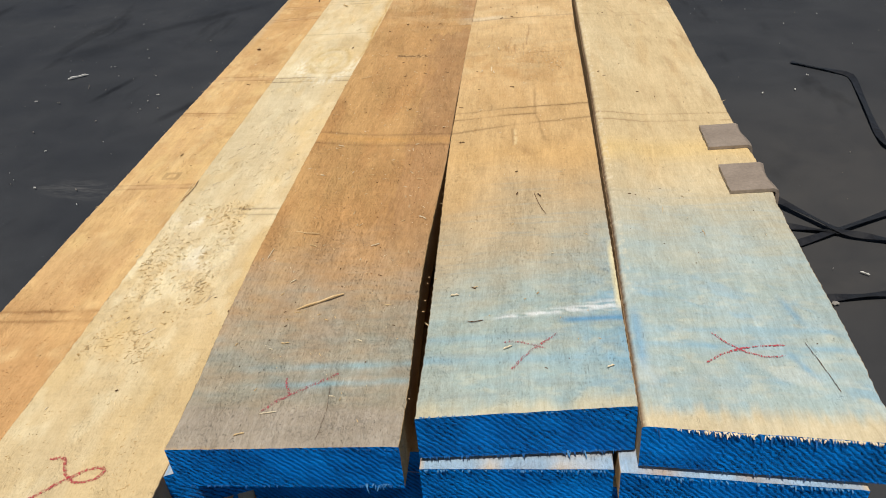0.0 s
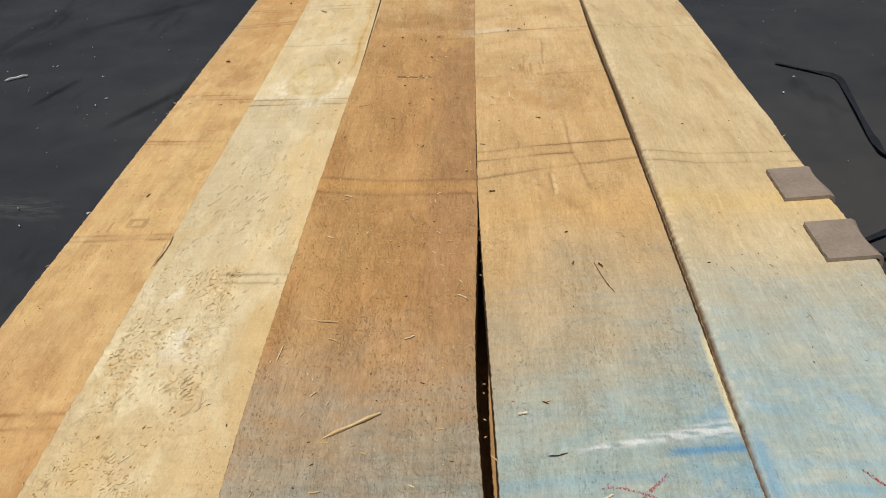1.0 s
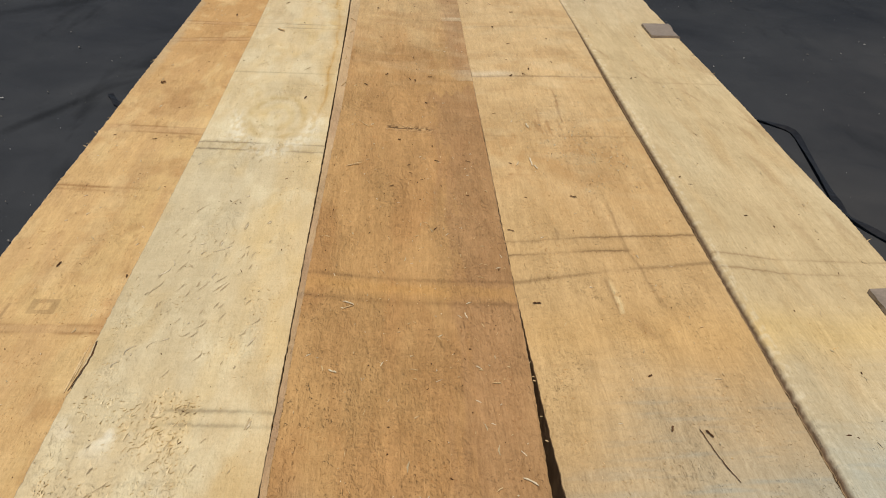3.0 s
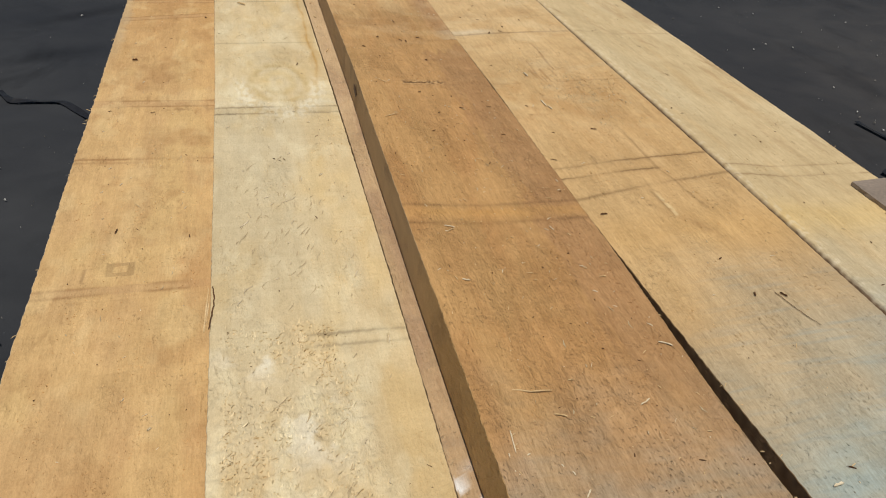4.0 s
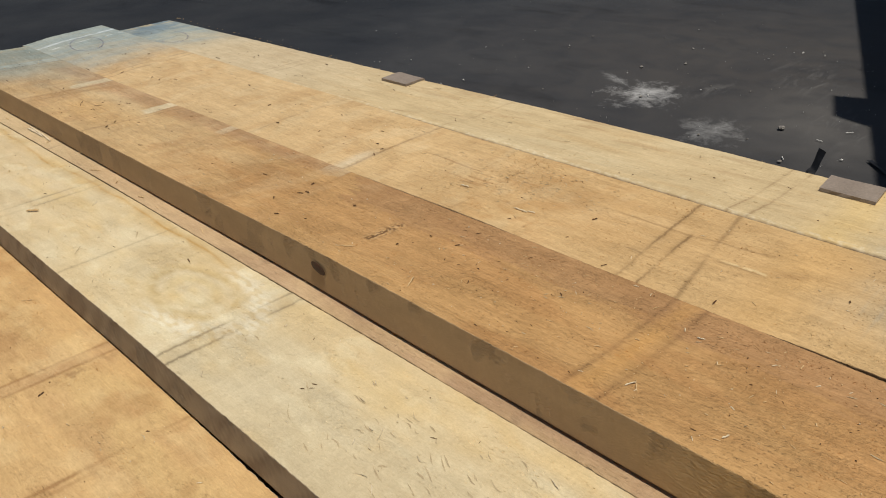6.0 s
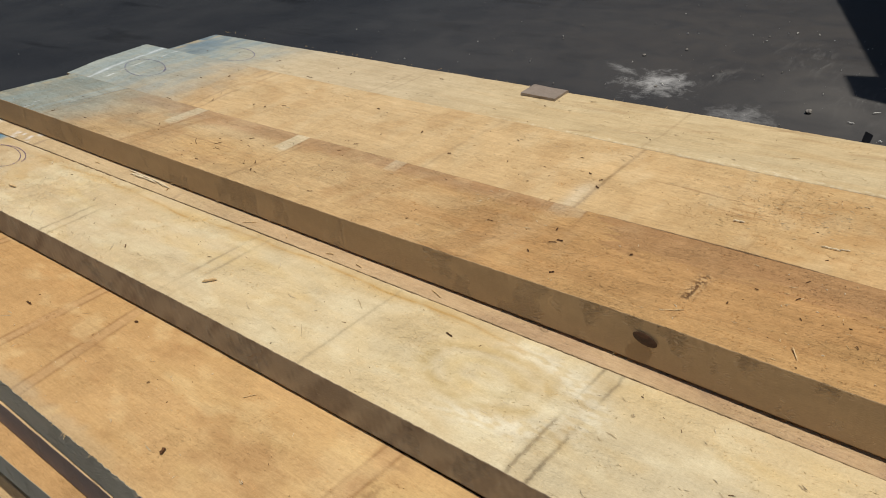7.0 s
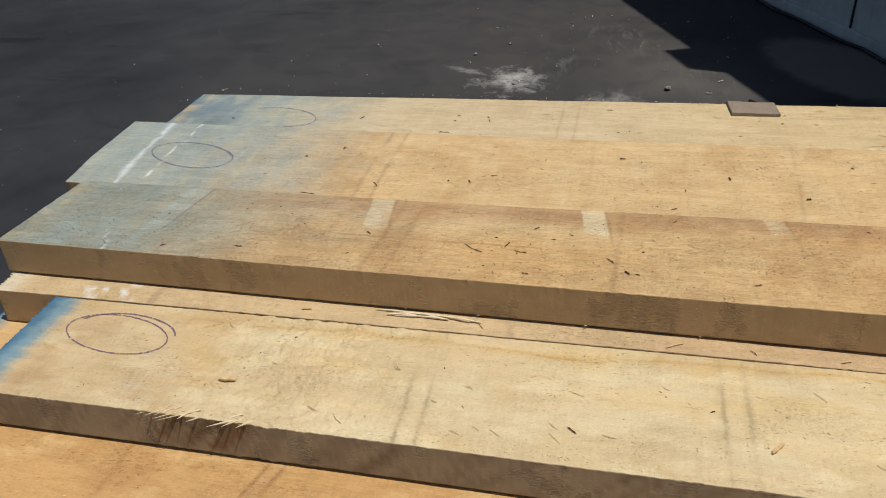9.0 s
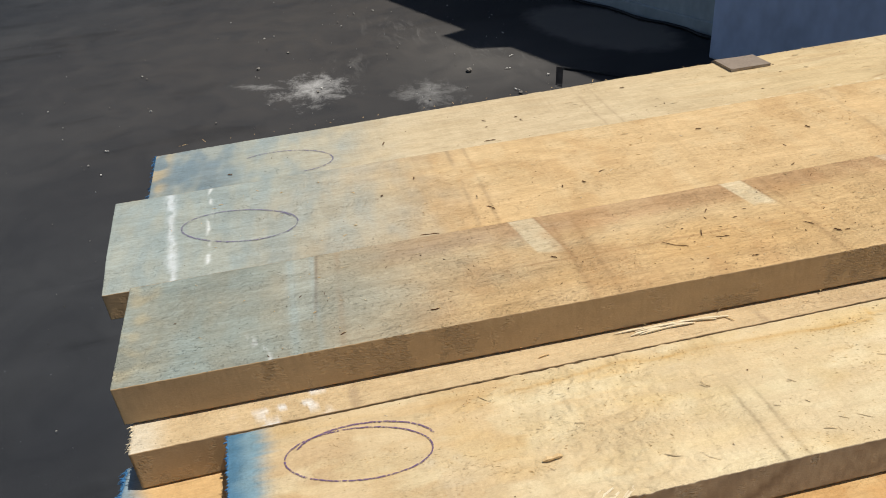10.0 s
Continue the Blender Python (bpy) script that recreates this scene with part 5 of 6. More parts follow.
def bearer(y, z, x0, x1, height, label):
    bm = bmesh.new()
    slab(bm, -(x1 - x0) / 2, (x1 - x0) / 2, -0.045, 0.045, 0, height, 0.004)
    for v in bm.verts:
        v.co.y += 0.002 * noise.noise(Vector((v.co.x * 30, v.co.z * 30, y)))
    ob = part("bearer", bm, BEARER, None)
    ob.location = ((x0 + x1) / 2, y, z)
    return tagged(ob, label, "timber bearer", "bearers under the planks")


BEARER = blotched("grey_bearer_wood", (0.22, 0.19, 0.15), (0.36, 0.31, 0.25), (9, 60, 60), 0.85, 0.2, 0.4)
low = T - 12 * SKIN - 0.09 + 0.003 + 0.0
for y in (0.45, 1.49, 2.45, 3.1):
    bearer(y, T - 7 * SKIN - 0.087, -0.98, 0.60, 0.084, "grey square timber bearer between the plank courses")
    bearer(y + 0.05, 0.0, -0.92, 0.60, low - 0.001, "grey square timber bearer on the ground under the stack")


# ---- marks drawn on the planks ----
def oval(cx, cy, rx, ry, turn=0.0, start=0.0, sweep=360, steps=18, over=0.0):
    out = []
    for k in range(steps + 1):
        a = radians(start + sweep * k / steps)
        grow = 1 + over * k / steps
        px, py = rx * math.cos(a) * grow, ry * math.sin(a) * grow
        out.append((cx + px * math.cos(turn) - py * math.sin(turn), cy + px * math.sin(turn) + py * math.cos(turn)))
    return out


ribbon_mark("crayon_stroke", [(-0.195, 0.069), (-0.176, 0.090), (-0.150, 0.110), (-0.105, 0.142)], 0.0045, FAINT_RED, plank_c, top_c, "faint red crayon stroke", 1)
ribbon_mark("crayon_stroke", [(-0.177, 0.133), (-0.172, 0.116), (-0.163, 0.099)], 0.0035, FAINT_RED, plank_c, top_c, "faint red crayon stroke", 2)
ribbon_mark("crayon_stroke", [(0.131, 0.146), (0.148, 0.172), (0.168, 0.194), (0.195, 0.219)], 0.0040, FAINT_RED, plank_d, top_d, "faint red crayon stroke", 3)
ribbon_mark("crayon_stroke", [(0.118, 0.201), (0.140, 0.202), (0.177, 0.188)], 0.0030, FAINT_RED, plank_d, top_d, "faint red crayon stroke", 4)
ribbon_mark("crayon_stroke", [(0.387, 0.163), (0.412, 0.182), (0.450, 0.196), (0.498, 0.200)], 0.0034, RED, plank_e, top_e, "red crayon stroke", 5)
ribbon_mark("crayon_stroke", [(0.406, 0.227), (0.424, 0.203), (0.446, 0.184), (0.470, 0.176), (0.492, 0.178)], 0.0030, RED, plank_e, top_e, "red crayon stroke", 6)
ribbon_mark("crayon_stroke", [(-0.512, -0.030), (-0.490, -0.012), (-0.462, 0.014), (-0.435, 0.032), (-0.418, 0.030), (-0.424, 0.014), (-0.450, 0.008), (-0.470, 0.022), (-0.486, 0.048), (-0.505, 0.046)], 0.0050, RED, plank_b, top_b, "red crayon loop", 7)
ribbon_mark("pen_ring", oval(-0.425, 3.192, 0.046, 0.099, -0.16, 20, 365, 22), 0.0022, PURPLE, plank_b, top_b, "purple pen ring", 8, 0.0006)
ribbon_mark("pen_ring", oval(-0.418, 3.182, 0.046, 0.096, -0.10, -75, 150, 12), 0.0026, PURPLE, plank_b, top_b, "purple pen ring", 9, 0.0006)
ribbon_mark("pen_ring", oval(0.138, 3.350, 0.054, 0.108, -0.26, -60, 385, 24, 0.04), 0.0030, FAINT_PURPLE, plank_d, top_d, "purple pen ring", 10, 0.0006)
ribbon_mark("pen_ring", oval(0.420, 3.262, 0.058, 0.108, -0.25, -150, 210, 18), 0.0028, FAINT_PURPLE, plank_e, top_e, "faint purple pen ring", 11, 0.0006)
# a drying crack and dark pencil lines
ribbon_mark("knot_crack", [(-0.765, 2.766), (-0.760, 2.752), (-0.757, 2.740), (-0.752, 2.732)], 0.0013, BARK, plank_a, top_a, "dark crack in a knot", 15)
ribbon_mark("knot_crack", [(-0.757, 2.741), (-0.764, 2.736), (-0.770, 2.728), (-0.776, 2.726)], 0.0016, BARK, plank_a, top_a, "dark crack in a knot", 16)
ribbon_mark("drying_crack", [(-0.112, 0.115), (-0.108, 0.07), (-0.110, 0.02)], 0.0004, BARK, plank_c, top_c, "hairline drying crack", 12)
ribbon_mark("drying_crack", [(0.524, 0.205), (0.532, 0.16), (0.540, 0.11)], 0.0007, BARK, plank_e, top_e, "hairline drying crack", 13)
ribbon_mark("drying_crack", [(0.166, 0.62), (0.177, 0.57), (0.186, 0.545)], 0.0010, BARK, plank_d, top_d, "short drying crack", 14)


def flank_stroke(points, width, owner, x, label):
    """A stroke on a plank's outer flank, through points (y, z)."""
    verts, faces = [], []
    for k, (y, z) in enumerate(points):
        y2, z2 = points[min(k + 1, len(points) - 1)]
        y1, z1 = points[max(k - 1, 0)]
        d = math.hypot(y2 - y1, z2 - z1) or 1
        ny_, nz_ = -(z2 - z1) / d * width / 2, (y2 - y1) / d * width / 2
        verts += [Vector((x, y + ny_, z + nz_)) - owner.location, Vector((x, y - ny_, z - nz_)) - owner.location]
        if k:
            faces.append((2 * k - 2, 2 * k - 1, 2 * k + 1, 2 * k))
    child(mesh_object("marker_stroke", verts, faces, MARKER), owner, label)


flank_stroke([(3.412, T - 0.104), (3.385, T - 0.102), (3.350, T - 0.100)], 0.006, plank_f, -0.3378, "black marker stroke")
flank_stroke([(3.352, T - 0.100), (3.360, T - 0.120), (3.364, T - 0.138)], 0.009, plank_f, -0.3380, "black marker stroke")


# ---- knots, splits and torn edges ----
def knot_on_flank(owner, x, y, z, r):
    bm = bmesh.new()
    bmesh.ops.create_icosphere(bm, subdivisions=3, radius=1.0)
    for v in bm.verts:
        v.co = Vector((v.co.x * 0.0013, v.co.y * r * 1.55, v.co.z * r * 0.8 + v.co.y * r * 0.25))
        v.co.x += 0.0007 * noise.noise(Vector((v.co.y * 260, v.co.z * 260, 1)))
    bmesh.ops.translate(bm, verts=bm.verts, vec=Vector((x, y, z)) - owner.location)
    part("knot", bm, KNOT, owner, "dark brown knot")


knot_on_flank(plank_c, -0.2945, 1.421, T - 0.021, 0.0125)


def split_edge():
    """A lifted sliver along the cream plank's outer edge, with the dark split beside it."""
    verts, faces = [], []
    for k in range(2):
        o = 0.006 * k
        sliver(verts, faces, Vector((-0.597 + o * 0.5, 0.755 + 0.02 * k, T - SKIN - 0.004)) - plank_b.location, Vector((-0.590 + o * 0.3, 0.845 - 0.02 * k, T - SKIN + 0.003)) - plank_b.location, 0.0024 - 0.0006 * k, 0.0014)
    child(mesh_object("split_sliver", verts, faces, SPLINTER), plank_b, "lifted pale sliver at the split edge")
    ribbon_mark("split", [(-0.590, 0.752), (-0.586, 0.785), (-0.583, 0.815), (-0.585, 0.850)], 0.0018, BARK, plank_b, top_b, "dark open split", 21)


split_edge()


def torn_flank():
    """Torn fibres hanging over the cream plank's outer edge, and the bare scar below them."""
    rnd, verts, faces = random.Random(5), [], []
    for k in range(15):
        y = 2.88 + 0.16 * rnd.random()
        x = -0.584 + rnd.uniform(-0.003, 0.008)
        length = rnd.uniform(0.014, 0.050)
        sliver(verts, faces, Vector((x + 0.010, y - 0.5 * length, T - SKIN + 0.0012)) - plank_b.location, Vector((x - 0.12 * length - 0.003, y + 0.5 * length, T - SKIN - 0.10 * length)) - plank_b.location, rnd.uniform(0.0012, 0.0035), 0.0012)
    tagged(child(mesh_object("torn_edge", verts, faces, PALE_CHIP), plank_b, "pale torn fibres at the edge"), kind="stuff")


torn_flank()
frayed("frayed_edge", plank_c, DARK_BLUE, -0.285, -0.01, (0.003, 0.010), T - 0.067, 60, 0.004, 41, -1, "dark blue saw fray")
frayed("frayed_edge", plank_c, DARK_BLUE, -0.26, -0.005, (0.004, 0.010), T - 0.001, 70, 0.0032, 42, -1, "dark blue saw fray", 0.5)
frayed("frayed_edge", plank_c, BLUE_FRAY, -0.06, -0.004, (0.008, 0.010), T - 0.064, 9, 0.010, 40, -1, "pale blue saw fray", 0.9)
frayed("frayed_edge", plank_d, DARK_BLUE, 0.015, 0.275, (0.058, 0.078), T - 0.069, 130, 0.006, 43, -1, "dark blue saw fray", 0.5)
frayed("frayed_edge", plank_d, BLUE_FRAY, 0.19, 0.272, (0.070, 0.077), T - 0.067, 9, 0.007, 52, -1, "blue painted saw fray", 1.4)
frayed("frayed_edge", plank_d, BLUE_FRAY, 0.015, 0.276, (0.058, 0.078), T + 0.003, 60, 0.003, 53, -1, "blue painted saw fray", 0.2)
frayed("frayed_edge", plank_e, DARK_BLUE, 0.295, 0.575, (0.050, 0.027), T - 0.066, 70, 0.005, 44, -1, "dark blue saw fray")
frayed("frayed_edge", plank_e, DARK_BLUE, 0.30, 0.52, (0.050, 0.031), T + 0.0005, 80, 0.007, 45, -1, "dark blue saw fray", 1.6)
frayed("frayed_edge", plank_e, PALE_CHIP, 0.33, 0.56, (0.047, 0.028), T + 0.001, 150, 0.005, 54, -1, "pale saw fray", 1.0)
frayed("frayed_edge", plank_h, BLUE_FRAY, 0.275, 0.55, (0.040, 0.022), T - SKIN - 0.003, 60, 0.0035, 46, -1, "blue painted saw fray", 0.9)
frayed("frayed_edge", plank_g, BLUE_FRAY, 0.012, 0.255, (0.044, 0.048), T - SKIN - 0.006, 50, 0.003, 47, -1, "blue painted saw fray", 0.9)
frayed("frayed_edge", plank_f, PALE_CHIP, -0.333, -0.06, (3.503, 3.505), T - SKIN, 150, 0.012, 48, 1, "pale saw fray", 1.2)
frayed("frayed_edge", plank_k, BLUE_FRAY, -0.535, -0.29, (3.545, 3.532), T - 2 * SKIN, 170, 0.015, 49, 1, "blue painted saw fray", 1.0)
frayed("frayed_edge", plank_b, BLUE_FRAY, -0.586, -0.34, (3.356, 3.369), T - SKIN, 150, 0.006, 50, 1, "blue painted saw fray", 0.8)
frayed("frayed_edge", plank_e, BLUE_FRAY, 0.305, 0.57, (3.545, 3.556), T - 0.029, 110, 0.014, 51, 1, "blue painted saw fray", 0.6)


def edge_hairs(owner, x0, x1, y0, y1, z, way, count, seed, size=0.012):
    """Fibres that stand off a long edge."""
    rnd, verts, faces = random.Random(seed), [], []
    for _ in range(count):
        s = rnd.random()
        x, y = x0 + (x1 - x0) * s, y0 + (y1 - y0) * s
        length = size * (0.25 + rnd.random() ** 3 * 1.6)
        sliver(verts, faces, Vector((x - way * 0.002, y, z)) - owner.location, Vector((x + way * length * rnd.uniform(0.2, 0.9), y + length * rnd.uniform(-0.9, 0.9), z + length * rnd.uniform(-0.5, 0.35))) - owner.location, rnd.uniform(0.0007, 0.0018), 0.0008)
    tagged(child(mesh_object("edge_fibres", verts, faces, SPLINTER), owner, "loose fibres along the edge"), kind="stuff")


edge_hairs(plank_a, -0.874, -0.833, 0.2, 3.3, T - 2 * SKIN - 0.001, -1, 34, 61, 0.010)
edge_hairs(plank_c, -0.004, -0.013, 0.05, 2.0, T - 0.009, 1, 26, 62, 0.008)
edge_hairs(plank_d, 0.009, -0.002, 0.1, 1.8, T - 0.003, -1, 20, 63, 0.008)
edge_hairs(plank_e, 0.585, 0.573, 0.1, 3.5, T - 0.012, 1, 90, 64, 0.010)
edge_hairs(plank_c, -0.299, -0.285, 0.1, 3.4, T - 0.067, -1, 12, 65, 0.006)


def torn_marks(owner, top, areas, count, seed, reach, label, lean=0.0, wide=1.0):
    """Short tears along the grain where the saw lifted fibres: a ragged groove with a raised pale lip beside it."""
    rnd = random.Random(seed)
    for name, material, side in (("torn_groove", TORN_GROOVE, 0.0), ("raised_fibre", PALE_CHIP, 1.0)):
        verts, faces = [], []
        r = random.Random(seed)
        for _ in range(count):
            x0, x1, y0, y1 = areas[r.randrange(len(areas))]
            x, y = r.uniform(x0, x1), r.uniform(y0, y1)
            length, slant, bend = reach * (0.35 + 1.3 * r.random() ** 2), r.gauss(lean, 0.28), r.gauss(0.0, 0.12)
            width = r.uniform(0.0007, 0.0019) * wide
            lip = r.random()
            if side and lip < 0.45:
                continue
            steps, k0 = 7, len(verts)
            for s in range(steps + 1):
                u = s / steps
                px = x + slant * length * u + bend * length * math.sin(3.14 * u) + r.uniform(-0.0004, 0.0004) + side * width * 1.1
                py = y + length * u * (0.7 if side else 1.0)
                w = width * math.sin(3.14 * min(max(u, 0.06), 0.94)) * (0.45 if side else 0.6)
                z = top(px, py) + (0.0012 if side else 0.0009)
                for dx in (-w, w):
                    verts.append(Vector((px + dx, py, z + (0.0011 if side and dx < 0 else 0))) - owner.location)
                if s:
                    a = k0 + 2 * s
                    faces.append((a - 2, a - 1, a + 1, a))
        tagged(child(mesh_object(name, verts, faces, material), owner, label if not side else "raised pale fibres"), kind="stuff")


torn_marks(plank_b, top_b, [(-0.575, -0.36, 0.3, 1.42), (-0.56, -0.38, 0.4, 1.3), (-0.56, -0.38, 0.8, 1.15), (-0.57, -0.37, 1.7, 3.05)], 110, 91, 0.019, "short tears in the sawn face", 0.42, 1.25)
torn_marks(plank_e, top_e, [(0.34, 0.55, 0.4, 2.6)], 40, 92, 0.018, "short tears in the sawn face")
torn_marks(plank_d, top_d, [(0.03, 0.26, 0.5, 1.6), (0.03, 0.26, 1.6, 2.9)], 40, 93, 0.013, "short tears in the sawn face")
torn_marks(plank_d, top_d, [(0.06, 0.26, 1.15, 1.5), (0.10, 0.24, 1.25, 1.42)], 130, 96, 0.007, "short tears in the sawn face")
torn_marks(plank_a, lambda x, y: T - 2 * SKIN, [(-0.80, -0.64, 0.5, 2.9)], 26, 94, 0.014, "short tears in the sawn face")
torn_marks(plank_c, top_c, [(-0.27, -0.03, 0.4, 1.6), (-0.27, -0.03, 1.7, 3.2)], 70, 95, 0.010, "short tears in the sawn face")


def raised_fibre_wood():
    m, nodes, links, b = node_material("raised_fibre", 0.85, 0.15)
    tone = nodes.new("ShaderNodeAttribute")
    tone.attribute_name = "wood_tone"
    links.new(tone.outputs["Color"], b.inputs["Base Color"])
    return m


RAISED = raised_fibre_wood()


def lifted_flakes(owner, top, paint, x0, x1, y0, y1, count, seed, size=1.0, lean=0.0):
    """Small wedges of torn fibre standing off the sawn face, thick in some patches and thin in others."""
    r = np.random.RandomState(seed)
    x, y = r.uniform(x0, x1, 6 * count), r.uniform(y0, y1, 6 * count)
    keep = r.rand(6 * count) < 0.04 + ramp(clouds(x * 10, y * 5, seed), 0.42, 0.66) * (0.35 + 0.65 * ramp(clouds(x * 30, y * 16, seed + 1), 0.4, 0.6))
    x, y = x[keep][:count], y[keep][:count]
    n = len(x)
    length = size * r.uniform(0.0018, 0.0060, n) * (0.6 + r.rand(n) ** 3)
    width = size * r.uniform(0.0008, 0.0022, n)
    high = size * r.uniform(0.0004, 0.0013, n)
    slant = lean + 0.45 * r.randn(n)
    way = np.where(r.rand(n) < 0.7, -1.0, 1.0)
    dx, dy = way * length * np.sin(slant), way * length * np.cos(slant)
    z = top(x, y) + 0.0 * x
    base = z - 0.0006
    corners = np.stack([
        np.stack([x - width / 2, y, base], -1), np.stack([x + width / 2, y, base], -1),
        np.stack([x + dx * 0.7, y + dy * 0.7, base], -1), np.stack([x + dx, y + dy, z + 0.0003 + high], -1)], 1).reshape(-1, 3)
    corners = corners - np.array(owner.location)
    k = 4 * np.arange(n)[:, None]
    faces = np.concatenate([k + np.array([[0, 1, 3]]), k + np.array([[1, 2, 3]]), k + np.array([[2, 0, 3]])], 0)
    ob = mesh_object("raised_fibre", corners, [tuple(int(q) for q in f) for f in faces], RAISED)
    tone = paint(x[None], y[None])[0] * r.uniform(0.98, 1.26, n)[:, None]
    colour = ob.data.attributes.new("wood_tone", "FLOAT_COLOR", "POINT")
    colour.data.foreach_set("color", np.concatenate([np.repeat(tone, 4, 0), np.ones((4 * n, 1))], 1).ravel())
    return tagged(child(ob, owner, "torn fibres standing off the sawn face"), kind="stuff")


lifted_flakes(plank_c, top_c, tone_c, -0.285, -0.03, 0.02, 3.45, 9000, 301)
lifted_flakes(plank_d, top_d, tone_d, 0.02, 0.275, 0.09, 3.5, 8000, 302)
lifted_flakes(plank_e, top_e, tone_e, 0.325, 0.565, 0.07, 3.45, 4500, 303, 0.9)
lifted_flakes(plank_b, top_b, tone_b, -0.575, -0.345, -0.05, 3.25, 7000, 304, 1.1, 0.3)
lifted_flakes(plank_b, top_b, tone_b, -0.575, -0.42, 0.25, 0.75, 1500, 305, 1.9, 0.3)
lifted_flakes(plank_a, lambda x, y: T - 2 * SKIN, tone_a, -0.83, -0.61, 0.1, 3.3, 4500, 306, 1.1)


# ---- loose splinters, chips and bark on the planks ----
def loose(kind, x, y, turn, length, z, material, width, label, bent=0.0):
    """One splinter or crumb lying flat, turned by degrees from the x axis."""
    verts, faces = [], []
    r = random.Random(int(1000 * (x + 3 * y)))
    way = Vector((math.cos(radians(turn)), math.sin(radians(turn)), 0))
    side = Vector((-way.y, way.x, 0))
    mid = side * bent * length
    w = width * r.uniform(0.8, 1.2)
    half = way * length / 2
    sliver(verts, faces, mid + Vector((0, 0, w * 0.55)), half + Vector((0, 0, w * 0.45)), w, w * 0.7, 0.5)
    sliver(verts, faces, mid + Vector((0, 0, w * 0.55)), -half + Vector((0, 0, w * 0.45)), w, w * 0.7, 0.35)
    ob = mesh_object(kind, verts, faces, material)
    ob.location = (x, y, resting(x, y, z) + 0.0009)
    group = "splinters on the planks" if kind == "wood_splinter" else "bark crumbs on the planks"
    return tagged(ob, label, "splinter" if kind == "wood_splinter" else "bark crumb", group)


loose("wood_splinter", -0.167, 0.301, 31, 0.078, T, SPLINTER, 0.0042, "long tan wood splinter lying on the brown plank")
PALE_ON_C = [(-0.234, 0.496, -11, 0.049), (-0.279, 0.424, 84, 0.030), (-0.242, 0.829, 33, 0.017), (-0.252, 0.706, -22, 0.011), (-0.056, 0.697, 0, 0.011), (-0.035, 0.551, -34, 0.018), (-0.198, 0.204, 4, 0.013), (-0.223, 0.352, 49, 0.011), (-0.213, 0.455, -23, 0.015), (-0.107, 0.462, 27, 0.016), (-0.254, 1.230, 28, 0.031), (-0.241, 0.839, -25, 0.017), (-0.241, 1.404, -54, 0.031), (-0.185, 0.066, 12, 0.022), (-0.212, 0.028, 20, 0.014), (-0.084, 0.825, -76, 0.012)]
for k, (x, y, a, d) in enumerate(PALE_ON_C):
    loose("wood_splinter", x, y, a, d, T, (SPLINTER, PALE_CHIP)[k % 2], 0.0016, "small pale wood splinter on the brown plank", 0.06 * (k % 3 - 1))
PALE_ON_D = [(0.041, 0.317, 9, 0.013), (0.065, 1.270, -88, 0.030), (0.079, 1.424, -81, 0.020), (0.071, 1.249, -76, 0.016), (0.125, 0.190, 30, 0.014), (0.262, 0.150, 25, 0.010)]
for k, (x, y, a, d) in enumerate(PALE_ON_D):
    loose("wood_splinter", x, y, a, d, T - 0.003, PALE_CHIP, 0.0024, "pale wood splinter on the tan plank")
DARK_BITS = [(0.077, 0.251, 10, 0.023), (-0.005, 3.013, -98, 0.034), (0.052, 2.887, -141, 0.019), (-0.182, 2.636, -124, 0.043), (-0.162, 2.580, -21, 0.019), (-0.095, 2.537, -42, 0.013), (-0.239, 3.047, -90, 0.014), (-0.154, 2.833, -128, 0.011), (-0.193, 2.406, -135, 0.017), (-0.235, 2.183, -66, 0.012), (-0.142, 1.801, -81, 0.012), (-0.152, 1.662, -67, 0.015), (-0.187, 1.169, 30, 0.009), (-0.157, 1.250, 35, 0.008), (0.002, 1.042, -25, 0.012), (-0.184, 2.554, -100, 0.022), (-0.255, 2.537, -90, 0.011), (0.108, 2.65, -70, 0.014), (0.02, 2.30, -60, 0.012), (-0.05, 1.27, -29, 0.010), (-0.107, 1.268, -29, 0.010)]
for k, (x, y, a, d) in enumerate(DARK_BITS):
    loose("wood_splinter", x, y, a, d, T - (0.007 if x > -0.12 and y > 2 else 0.001), BARK, 0.0015, "dark brown splinter on the plank", 0.08 * (k % 3 - 1))
CRUMBS = [(-0.174, 1.349), (-0.203, 1.679), (-0.140, 1.654), (-0.119, 1.530), (-0.106, 1.680), (0.080, 1.701), (0.126, 1.742), (0.110, 1.709), (0.139, 2.195), (0.203, 1.966), (0.073, 2.063), (0.119, 1.141), (0.133, 0.706), (0.135, 0.620), (0.175, 0.612), (0.079, 2.739), (0.081, 2.696), (0.209, 2.399), (0.155, 3.077), (0.205, 3.006), (-0.228, 2.378), (-0.113, 1.327), (-0.247, 1.606), (0.016, 0.856)]
for k, (x, y) in enumerate(CRUMBS):
    loose("bark_crumb", x, y, 47 * k, 0.006 + 0.003 * (k % 3), T - (0.010 if x < -0.02 and y > 2.2 else 0.001), BARK, 0.0023, "dark bark crumb on the plank")
ON_E = [(0.461, 2.800, -128, 0.011), (0.454, 2.725, -139, 0.009), (0.351, 2.813, -90, 0.026), (0.428, 3.040, -23, 0.015), (0.521, 2.439, -90, 0.013), (0.463, 2.056, -90, 0.007), (0.434, 2.719, 20, 0.008), (0.368, 1.725, 50, 0.007), (0.330, 1.227, 40, 0.006), (0.40, 3.38, 60, 0.012)]
for x, y, a, d in ON_E:
    loose("wood_splinter", x, y, a, d, T - 0.02, BARK, 0.002, "small dark splinter on the pale plank")
